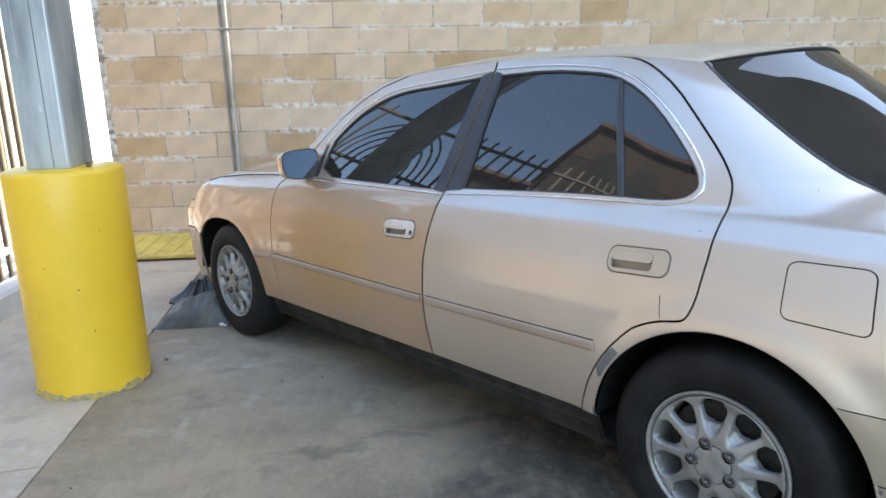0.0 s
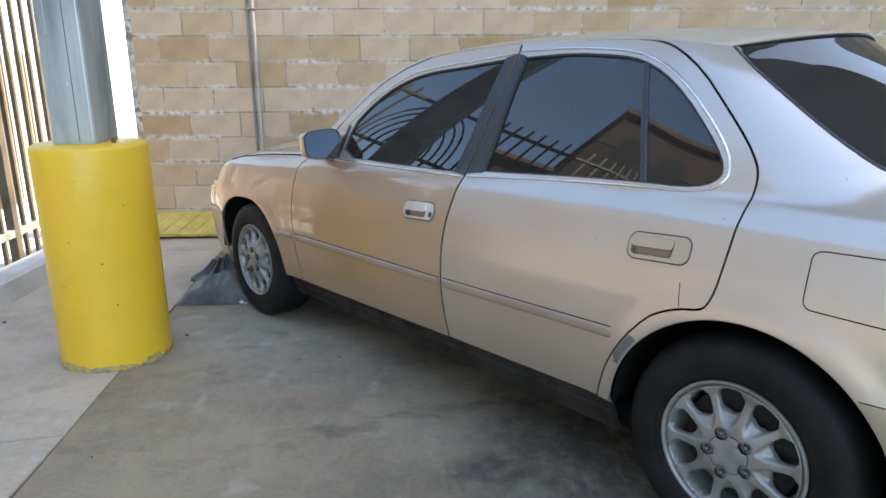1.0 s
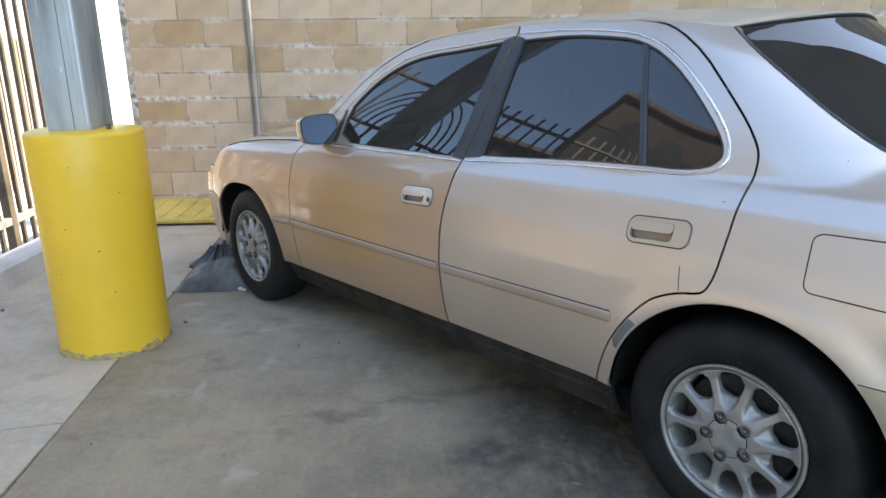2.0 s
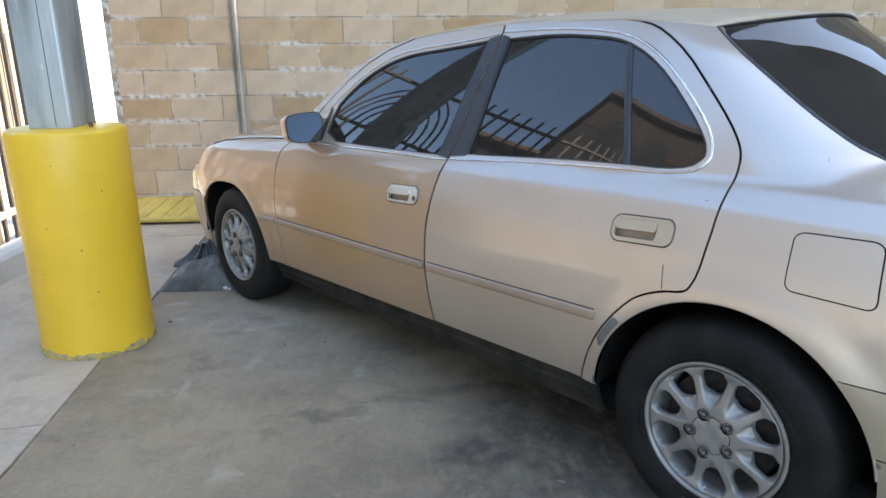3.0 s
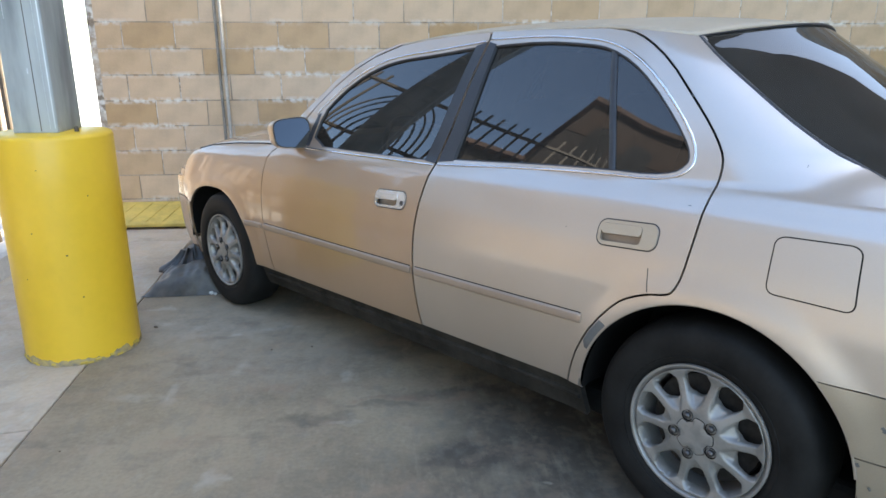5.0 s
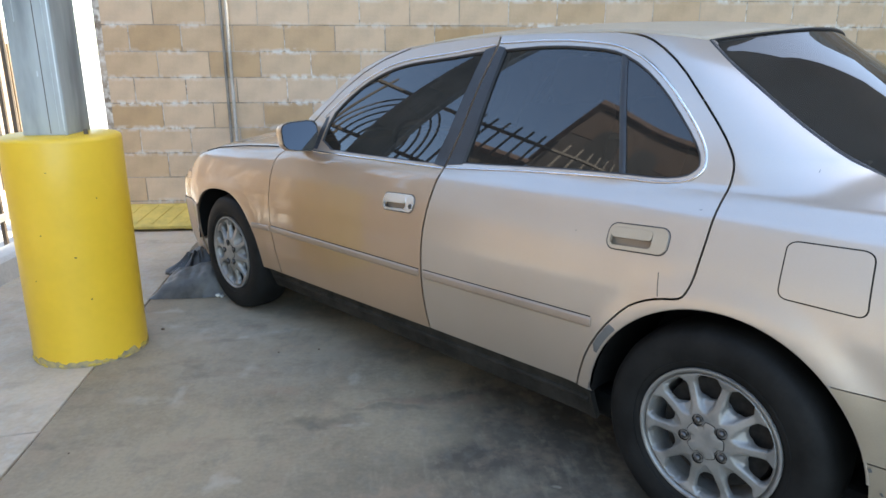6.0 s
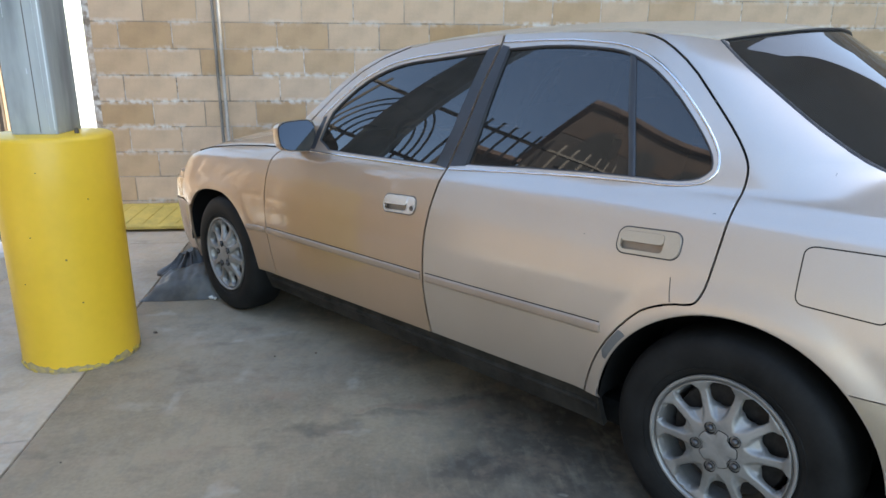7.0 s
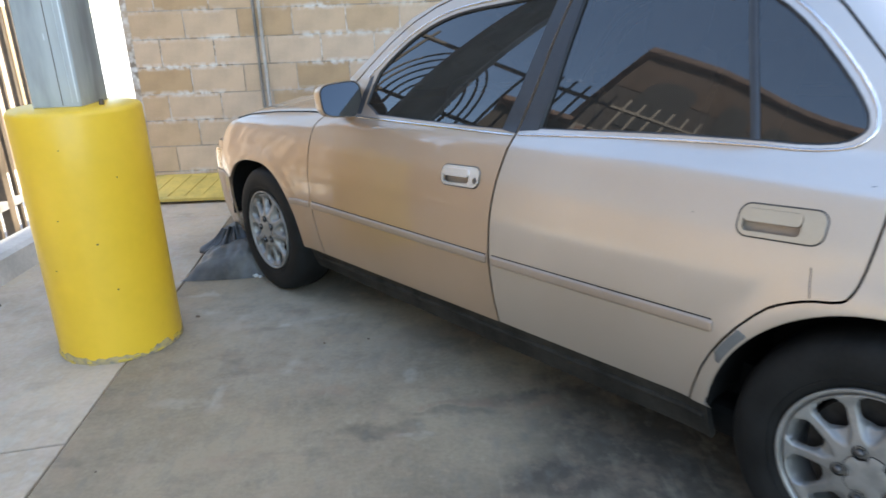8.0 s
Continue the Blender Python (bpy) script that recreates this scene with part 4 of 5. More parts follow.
    strip("chrome_trim", [(1.885, 0.908), (1.5, 0.910), (1.066, 0.914)], 0.0085, 0.004, M_CHROME, front_door, on, 0.0, "chrome belt trim")
    strip("chrome_trim", rounded([(1.014, 1.342), (0.769, 1.346), (0.583, 1.332), (0.494, 1.316), (0.404, 1.279), (0.311, 1.215), (0.210, 1.121), (0.154, 1.056), (0.136, 1.012), (0.143, 0.986),
                                   (0.172, 0.964), (0.245, 0.954), (0.364, 0.955), (0.60, 0.946), (1.048, 0.917)], 1, False), 0.0085, 0.004, M_CHROME, rear_door, on, 0.0, "chrome window trim")
    # side mouldings
    strip("moulding_seam", [(2.176, 0.5345), (1.65, 0.5415), (1.110, 0.5475)], 0.0035, 0.0012, M_VOID, front_door, on, 0.0, step=0.03)
    strip("moulding_seam", [(1.083, 0.5495), (0.70, 0.5565), (0.362, 0.5625)], 0.0035, 0.0012, M_VOID, rear_door, on, 0.0, step=0.03)
    strip("side_moulding", [(2.178, 0.519), (1.65, 0.526), (1.108, 0.532)], 0.029, 0.0085, M_STRIP, front_door, on, 0.0, taper=True, step=0.008, flat=True)
    strip("side_moulding", [(1.085, 0.533), (0.70, 0.540), (0.358, 0.546)], 0.031, 0.0085, M_STRIP, rear_door, on, 0.0, taper=True, step=0.008, flat=True)

    # handles: bezel, recess and pull
    for door, (sc, zc, hw, hh), lock in ((rear_door, R_H, False), (front_door, F_H, True)):
        bez = skin("handle_bezel", [rr(sc, zc, hw, hh, 0.024), rr(sc, zc, hw * 0.70, hh * 0.72, 0.012, hw * 0.2)], M_SATIN if lock else M_HANDLE, door, lambda s, z, q=sgn: on_side(s, z, 0.004, q), 0.02, 0.008, edge=0.006)
        skin("handle_cup", [rr(sc, zc, hw * 0.80, hh * 0.82, 0.012, hw * 0.2)], M_STRIP, bez, lambda s, z, q=sgn: on_side(s, z, -0.022, q), 0.02, 0.004, "shaded recess", edge=0.006)
        skin("handle_pull", [rr(sc, zc, hw * 0.69, hh * 0.40, 0.010, hw * 0.2, hh * 0.30)], M_SATIN if lock else M_HANDLE, bez, lambda s, z, q=sgn: on_side(s, z, 0.006, q), 0.02, 0.016, edge=0.006)
        strip("bezel_seal", rr(sc, zc, hw + 0.003, hh + 0.002, 0.025), 0.0035, 0.0012, M_BLACK, bez, on, 0.0, closed=True, step=0.01)
        if lock:
            bm = bmesh.new()
            revolve(bm, [(0.0, 0.003), (0.008, 0.003), (0.010, 0.0)], 16)
            p, nn = on_side(sc - hw + 0.014, zc - 0.006, 0.004, sgn)
            part("key_lock", bm, bez, "dark key lock", mat=M_NUT, at=Matrix.Translation(p) @ nn.to_track_quat("Z", "Y").to_matrix().to_4x4())

    # front fender
    fa = [p for p in front_arch(187, -8, 40) if p[0] < 2.9 or p[1] > 0.512]
    fender = skin("fender", [aside(F_GAP, -g)[::-1][:-1] + [(2.14, 0.904), (2.30, 0.894), (2.6, 0.872), (2.85, 0.845), (2.98, 0.817), (3.10, 0.782), (3.18, 0.731), (3.225, 0.665), (3.24, 0.60), (3.24, 0.53), (3.06, 0.522)]
                             + fa[::-1][:-3] + [(2.312, 0.297)]], M_PAINT, car, on, 0.026)
    strip("side_moulding", [(2.36, 0.509), (2.28, 0.513), (2.199, 0.517)], 0.027, 0.0085, M_STRIP, fender, on, 0.0, taper=True, step=0.008, flat=True)
    # quarter panel with the rear pillar
    ra = arc(-0.008, 0.303, 0.371, 4, 131.5, 28)
    r_edge = [(0.33, 1.342)] + E_CURVE + [(-0.62, 0.945), (-0.62, 0.569), (-0.267, 0.568)]
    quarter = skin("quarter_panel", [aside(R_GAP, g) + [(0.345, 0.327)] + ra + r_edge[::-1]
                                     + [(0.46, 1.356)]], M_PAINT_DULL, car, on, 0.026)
    fuel = [(-0.124, 0.868), (-0.302, 0.872), (-0.315, 0.733), (-0.129, 0.739)]
    fuel = rounded(dense(fuel, 0.062), 3)
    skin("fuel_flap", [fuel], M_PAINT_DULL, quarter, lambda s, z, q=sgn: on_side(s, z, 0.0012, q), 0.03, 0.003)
    strip("fuel_seam", fuel, 0.0042, 0.0014, M_VOID, quarter, on, 0.0, closed=True)
    if sgn < 0:
        for ps, w in (([(0.203, 1.174), (0.197, 1.170)], 0.003), ([(-0.118, 1.012), (-0.1175, 1.018)], 0.0015)):
            strip("paint_chip", ps, w, 0.0008, M_PRIMER, quarter, on, 0.0, "dark paint chip", step=0.004)
        for ps, w in (([(0.105, 0.905), (0.098, 0.906)], 0.002), ([(0.45, 0.80), (0.446, 0.801)], 0.002)):
            strip("scratch", ps, w, 0.0006, M_PRIMER, rear_door, on, 0.0, step=0.004)
        skin("filler_patch", [arc(-0.008, 0.303, 0.3735, 25, 41, 8) + [(0.279, 0.553), (0.296, 0.560), (0.312, 0.538), (0.328, 0.515), (0.344, 0.486), (0.340, 0.464)]], M_PRIMER, quarter, proud, 0.03, 0.002, "bare grey filler patch on the arch lip")
        strip("scratch", [(0.171, 0.735), (0.166, 0.70), (0.160, 0.674)], 0.0026, 0.0008, M_BLACK, rear_door, on, 0.0, "dark scratch")
    # sill
    skin("sill", [[(2.30, 0.296), (2.15, 0.291), (1.072, 0.316), (0.40, 0.324), (0.372, 0.322), (0.36, 0.20), (2.29, 0.185)]], M_SILL, car, lambda s, z, q=sgn: on_side(s, z, -0.022, q), 0.04, 0.02, "dusty black sill")
    strip("sill_ridge", [(2.26, 0.246), (1.2, 0.262), (0.378, 0.270)], 0.020, 0.009, M_SILL, car, lambda s, z, q=sgn: on_side(s, z, -0.022, q), 0.0, "dusty ridge along the sill", step=0.06)
    # dark inner shell behind the gaps
    skin("inner_shell", [[(2.16, 0.89), (1.06, 0.905), (0.10, 0.93), (-0.6, 0.92), (-0.6, 0.58), (-0.36, 0.58)] + arc(-0.008, 0.303, 0.425, 136, 5, 16) + [(0.45, 0.2), (2.17, 0.2)] + front_arch(178, 30, 16, 0.055) + [(3.14, 0.56), (3.14, 0.66), (2.9, 0.80), (2.6, 0.82)]],
         M_VOID, car, lambda s, z, q=sgn: on_side(s, z, -0.028, q), 0.06, 0.004)
    skin("pillar_shell", [[(1.10, 1.33), (1.13, 0.90), (0.97, 0.90), (0.96, 1.33)]], M_VOID, car, lambda s, z, q=sgn: on_side(s, z, -0.02, q), 0.06, 0.004)
    skin("roof_rail_shell", [[(1.93, 1.05), (1.72, 1.225), (1.5, 1.31), (1.03, 1.345), (0.6, 1.345), (0.42, 1.31), (0.22, 1.16), (0.10, 1.03), (0.03, 1.0), (0.06, 1.10), (0.25, 1.27), (0.40, 1.345), (0.55, 1.372), (1.03, 1.376), (1.4, 1.355), (1.75, 1.25), (2.0, 1.04)]],
         M_VOID, car, lambda s, z, q=sgn: on_side(s, z, -0.012, q), 0.04, 0.004)
    # wheel wells
    for sc, zc, r in ((-0.008, 0.303, 0.374), (2.655, 0.308, 0.345)):
        bm = bmesh.new()
        rings = []
        for w in (0.855, 0.80, 0.60, 0.50):
            more = 0.012 if w < 0.84 else -0.001
            path = arc(sc, zc, r + more, 0, 180, 18) if sc < 1 else front_arch(0, 180, 24, 0.003 + more)
            rings.append([bm.verts.new((sgn * w, s, z)) for s, z in path])
        for a, b in zip(rings, rings[1:]):
            for i in range(len(a) - 1):
                bm.faces.new((a[i], a[i + 1], b[i + 1], b[i]))
        bm.faces.new(rings[-1])
        part("wheel_well", bm, car, mat=M_VOID, smooth=True)
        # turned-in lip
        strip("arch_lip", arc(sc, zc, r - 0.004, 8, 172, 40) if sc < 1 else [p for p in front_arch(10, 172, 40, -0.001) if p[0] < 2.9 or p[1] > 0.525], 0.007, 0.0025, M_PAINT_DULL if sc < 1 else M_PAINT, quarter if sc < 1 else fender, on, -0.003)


# ---- bumpers and ends, swept round the plan ----
def end_place(front, out=0.0, start=None, reach=None):
    """A surface round the nose or tail: a in degrees from the left flank (0) over the middle (90) to the right (180), z up."""
    def f(a, z):
        def raw(a, z):
            t = radians(a)
            c, s = math.cos(t), math.sin(t)
            s0, far = (start or 3.02, reach or 0.50) if front else (-0.62, 0.56)
            w = half(s0, min(z, 0.9))
            bulge = 0.03 * (1 - ((z - 0.45) / 0.35) ** 2)
            x = -w * math.copysign(abs(c) ** 0.62, c)
            k = (far + bulge) * abs(s) ** 0.8
            return Vector((x, (s0 + k if front else s0 - k) + rake(z), z))
        p = raw(a, z)
        da = raw(a + 0.5, z) - raw(a - 0.5, z)
        dz = raw(a, z + 0.004) - raw(a, z - 0.004)
        n = da.cross(dz) if not front else dz.cross(da)
        n.normalize()
        if n.dot(p - Vector((0, 1.2, z))) < 0:
            n = -n
        return p + n * out, n
    return f


def band(name, a0, a1, z0, z1, mat, parent, place, label="", thick=0.02):
    """A panel on the nose or tail, with a finer step across the corners."""
    def pl(u, z):
        return place(u * 100.0, z)
    return skin(name, [[(a0 / 100, z0), (a1 / 100, z0), (a1 / 100, z1), (a0 / 100, z1)]], mat, parent, pl, 0.035, thick, label, 0.03)


for front in (True, False):
    bumper = new("bumper")
    bumper.parent = car
    pl = end_place(front, 0.0, 3.20, 0.37)
    if front:
        band("bumper_skin", 0, 180, 0.20, 0.517, M_PAINT, bumper, pl)
        for sgn in (-1, 1):
            skin("bumper_side", [[(3.20, 0.20), (3.20, 0.517), (3.058, 0.517), (3.066, 0.46), (3.082, 0.40), (3.086, 0.28), (3.07, 0.20)]], M_PAINT, bumper, lambda s, z, q=sgn: on_side(s, z, 0, q), 0.03)
        lamps = end_place(True, 0.002, 3.243, 0.302)
        band("nose_panel", 0, 180, 0.52, 0.672, M_PAINT, bumper, end_place(True, -0.010, 3.235, 0.305))
        for a0, a1, mat, nm in ((0, 22, M_LAMP, "side_lamp"), (23, 62, M_LAMP, "headlamp"), (64, 116, M_BLACK, "grille"), (118, 157, M_LAMP, "headlamp"), (158, 180, M_LAMP, "side_lamp")):
            band(nm, a0, a1, 0.522, 0.635 if nm != "grille" else 0.63, mat, car, lamps)
        band("grille_trim", 63, 117, 0.632, 0.645, M_CHROME, car, end_place(True, 0.004, 3.243, 0.302))
    else:
        band("bumper_skin", 0, 180, 0.40, 0.565, M_BUMPER, bumper, pl)
        band("bumper_apron", 0, 180, 0.24, 0.395, M_BUMPER, bumper, end_place(False, -0.006))
        for sgn in (-1, 1):
            skin("bumper_side", [[(-0.62, 0.405), (-0.62, 0.565), (-0.272, 0.565)] + arc(-0.008, 0.303, 0.371, 134, 163, 8)], M_BUMPER, bumper, lambda s, z, q=sgn: on_side(s, z, 0, q), 0.03)
            if sgn < 0:
                for ps, w in (([(-0.405, 0.500), (-0.413, 0.494), (-0.410, 0.488)], 0.008), ([(-0.372, 0.398), (-0.376, 0.390)], 0.007), ([(-0.44, 0.545), (-0.45, 0.546)], 0.004), ([(-0.40, 0.345), (-0.405, 0.338)], 0.005)):
                    strip("paint_chip", ps, w, 0.0008, M_PRIMER, bumper, lambda s, z: on_side(s, z, 0.0, -1), 0.0, "dark paint chip", step=0.004)
            skin("bumper_apron_side", [[(-0.62, 0.24), (-0.62, 0.40)] + arc(-0.008, 0.303, 0.371, 164, 190, 8)], M_BUMPER, bumper, lambda s, z, q=sgn: on_side(s, z, -0.004, q), 0.03)
        band("tail_panel", 0, 180, 0.57, 0.935, M_PAINT, car, end_place(False, -0.002))
        for a0, a1 in ((8, 62), (118, 172)):
            band("tail_lamp", a0, a1, 0.66, 0.84, M_RED, car, end_place(False, 0.004))
        band("number_plate", 78, 102, 0.60, 0.70, M_MIRROR, car, end_place(False, 0.006))


# ---- roof, hood, boot lid and screens ----
def sheet(name, rows, mat, parent, label="", thick=0.008):
    bm = bmesh.new()
    vs = [[bm.verts.new((p[0], settle(p[1], p[2]) + rake(p[2]), p[2])) for p in r] for r in rows]
    for a, b in zip(vs, vs[1:]):
        for i in range(len(a) - 1):
            bm.faces.new((a[i], a[i + 1], b[i + 1], b[i]))
    bmesh.ops.recalc_face_normals(bm, faces=bm.faces)
    if sum(f.normal.z for f in bm.faces) < 0:
        bmesh.ops.reverse_faces(bm, faces=bm.faces)
    me = bpy.data.meshes.new(name)
    bm.to_mesh(me)
    bm.free()
    me.materials.append(mat)
    me.shade_smooth()
    ob = part(name, me, parent, label)
    so = ob.modifiers.new("thickness", "SOLIDIFY")
    so.thickness, so.offset = thick, -1
    return ob


RAIL = curve_fn([(0.20, 1.306), (0.262, 1.331), (0.33, 1.344), (0.46, 1.359), (0.544, 1.366), (0.80, 1.3705), (1.03, 1.370), (1.20, 1.3645), (1.36, 1.355), (1.50, 1.337), (1.64, 1.295)])
CROWN = curve_fn([(0.05, 1.355), (0.14, 1.375), (0.30, 1.398), (0.55, 1.413), (0.85, 1.418), (1.15, 1.414), (1.40, 1.398), (1.60, 1.368), (1.72, 1.34)])
rows = []
for i in range(34):
    u = i / 33
    row = []
    for j in range(33):
        q = -1 + 2 * j / 32
        # the ends bow out along the screens' edges
        se = (0.274 + (1.50 - 0.274) * u)
        sm = (0.133 + (1.64 - 0.133) * u)
        s = sm + (se - sm) * abs(q) ** (1.7 + 0.5 * u)
        w = half(se, RAIL(se)) + 0.002
        a = abs(q)
        zr, zc = RAIL(se), CROWN(sm)
        # from the crown, nearly flat, rolling down into the rail
        z = zr + (zc - zr) * (1 - a ** 2.6)
        x = w * (a ** 0.96) * (1 if q > 0 else -1)
        row.append((x, s, z))
    rows.append(row)
roof = sheet("roof", rows, material("dusty_roof_paint", (0.42, 0.345, 0.25), 0.5, metal=0.25, spread=0.06, grain=80, blotch=5, bump=0.02, coat=0.35, coat_rough=0.3), car, "dusty champagne roof panel")

pts = dense(GLASS_CURVE, 0.012, False)
rows = []
for i, (s, z) in enumerate(pts):
    v = i / (len(pts) - 1)
    w = half(s, z) - 0.004
    bow, lift = 0.142, 0.042 * (1 - v) + 0.03 * v
    rows.append([(w * q, s - bow * (1 - abs(q) ** 1.7), z + lift * (1 - abs(q) ** 1.7) - 0.006) for q in [-1 + 2 * j / 60 for j in range(61)]])
rear_screen = sheet("rear_window", rows, M_REAR, car, "dark tinted rear window", 0.005)
# rubber round it
bm = bmesh.new()
ring = [r[0] for r in rows[:2:-1]] + rows[0][2:-2] + [r[-1] for r in rows[3:]]
ring = [Vector(p) for p in ring]
for _ in range(2):      # rounds the two upper corners
    ring = [ring[0]] + [q for a, b in zip(ring, ring[1:]) for q in (a.lerp(b, 0.25), a.lerp(b, 0.75))] + [ring[-1]]
tube(bm, [(p[0], settle(p[1], p[2]) + rake(p[2]), p[2] + 0.002) for p in ring], 0.0052, 8, 0.8)
seal = part("screen_seal", bm, rear_screen, "black rubber seal", mat=M_BLACK, smooth=True)
bm = bmesh.new()
tube(bm, [(p[0] * 0.991, settle(p[1], p[2]) + rake(p[2]) - 0.002, p[2] + 0.0060) for p in ring], 0.0018, 6, 0.8)
part("seal_bead", bm, seal, "grey bead along the seal", mat=M_NUT, smooth=True)
# windscreen
A_CURVE = [(1.50, 1.338), (1.64, 1.293), (1.745, 1.241), (1.84, 1.171), (1.93, 1.086), (1.98, 1.031), (2.07, 0.925)]
pts = dense(A_CURVE, 0.03, False)
rows = []
for i, (s, z) in enumerate(pts):
    v = i / (len(pts) - 1)
    w = half(s, z) - 0.004
    rows.append([(w * q, s + (0.14 + 0.16 * v) * (1 - abs(q) ** 2.2), z + 0.028 * (1 - v) * (1 - abs(q) ** 2.4)) for q in [-1 + 2 * j / 20 for j in range(21)]])
windscreen = sheet("windscreen", rows, M_TINT, car, "windscreen", 0.005)
bm = bmesh.new()
tube(bm, [(p[0] * 0.985, settle(p[1], p[2]) + rake(p[2]), p[2] - 0.004) for p in [r[0] for r in rows[::-1]] + rows[0][1:-1] + [r[-1] for r in rows]], 0.010, 8, 0.8)
part("screen_seal", bm, windscreen, mat=M_BLACK, smooth=True)
# pillars either side of the windscreen are covered by the door frames' outer skins
for sgn in (-1, 1):
    skin("front_pillar", [[(1.44, 1.3475), (1.50, 1.3375), (1.64, 1.2955), (1.745, 1.2435), (1.84, 1.1735), (1.93, 1.0885), (1.985, 1.0335), (2.11, 0.91), (2.165, 0.895), (2.12, 0.955), (2.02, 1.055), (1.95, 1.112), (1.855, 1.196), (1.755, 1.261), (1.62, 1.314), (1.52, 1.3385)]],
         M_PAINT, car, lambda s, z, q=sgn: on_side(s, z, 0.0, q), 0.03, 0.01)

# hood
rows = []
for i in range(30):
    u = i / 29
    row = []
    for j in range(29):
        q = -1 + 2 * j / 28
        a = abs(q)
        s_edge = 2.14 + (3.235 - 2.14) * u
        s_mid = 2.40 + (3.54 - 2.40) * u
        s = s_mid + (s_edge - s_mid) * a ** 2.4
        ze = [(2.14, 0.906), (2.30, 0.897), (2.6, 0.876), (2.85, 0.849), (2.98, 0.821), (3.10, 0.786), (3.18, 0.735), (3.235, 0.665)]
        z0 = curve_fn(ze)(s_edge)
        w = half(s_edge, z0) - 0.003
        crown = (0.085 * (1 - u) + 0.06 * u) - 0.075 * u * u
        row.append((w * q, s, z0 + crown * (1 - a ** 2.2)))
    rows.append(row)
hood = sheet("hood", rows, M_PAINT, car, "champagne hood")
for sgn in (-1, 1):
    strip("hood_seam", [(2.16, 0.9035), (2.30, 0.8955), (2.6, 0.874), (2.85, 0.847), (3.0, 0.817)], 0.008, 0.003, M_VOID, hood, lambda s, z, q=sgn: on_side(s, z, 0.0, q), 0.0, "dark seam beside the hood")
# boot lid
rows = []
for i in range(16):
    u = i / 15
    row = []
    for j in range(21):
        q = -1 + 2 * j / 20
        a = abs(q)
        s = (-0.375 - 0.675 * u) - (0.14 - 0.02 * u) * (1 - a ** 1.7)
        s_edge = -0.36 - 0.64 * u
        z0 = curve_fn([(-1.0, 0.921), (-0.60, 0.946), (-0.36, 0.963)])(s_edge)
        k = max(0.0, -0.62 - s_edge) / 0.56
        row.append(((half(max(s_edge, -0.62), z0) - 0.003) * (1 - k ** 2.5) ** 0.31 * q, s, z0 - 0.004 + 0.022 * (1 - a ** 2.0) * (1 - 0.3 * u)))
    rows.append(row)
sheet("boot_lid", rows, M_PAINT, car, "champagne boot lid")

# underbody and cabin
bm = bmesh.new()
box(bm, -0.74, 0.74, -0.9, 3.2, 0.17, 0.26, 0.02)
part("underbody", bm, car, mat=M_VOID)
bm = bmesh.new()
box(bm, -0.66, 0.66, -0.3, 2.3, 0.262, 0.36)
part("cabin_floor", bm, car, mat=M_VOID)
for x in (-0.36, 0.36):
    bm = bmesh.new()
    box(bm, x - 0.25, x + 0.25, 1.0, 1.5, 0.362, 0.60, 0.06, 3)
    part("seat_cushion", bm, car, mat=M_SEAT, smooth=True)
    bm = bmesh.new()
    box(bm, -0.25, 0.25, -0.06, 0.06, 0, 0.60, 0.05, 3)
    part("seat_back", bm, car, mat=M_SEAT, smooth=True, at=pose(x, 1.0, 0.56, 16))
    bm = bmesh.new()
    box(bm, -0.13, 0.13, -0.045, 0.045, 0.0, 0.17, 0.04, 3)
    part("head_rest", bm, car, mat=M_SEAT, smooth=True, at=pose(x, 0.83, 1.13, 12))
bm = bmesh.new()
box(bm, -0.45, 0.45, -0.05, 0.42, 0.362, 0.60, 0.06, 3)
part("rear_bench", bm, car, mat=M_SEAT, smooth=True)
bm = bmesh.new()
box(bm, -0.45, 0.45, -0.07, 0.07, 0, 0.42, 0.05, 3)
part("rear_bench_back", bm, car, mat=M_SEAT, smooth=True, at=pose(0, -0.02, 0.52, 24))
bm = bmesh.new()
box(bm, -0.66, 0.66, 1.75, 2.15, 0.62, 0.92, 0.06, 3)
part("dashboard", bm, car, mat=M_BLACK, smooth=True)
bm = bmesh.new()
tube(bm, [(0.18 * math.cos(a), 0.18 * math.sin(a), 0) for a in [2 * math.pi * i / 32 for i in range(33)]], 0.014, 8)
part("steering_wheel", bm, car, mat=M_BLACK, smooth=True, at=pose(-0.36, 1.66, 0.86, 62))

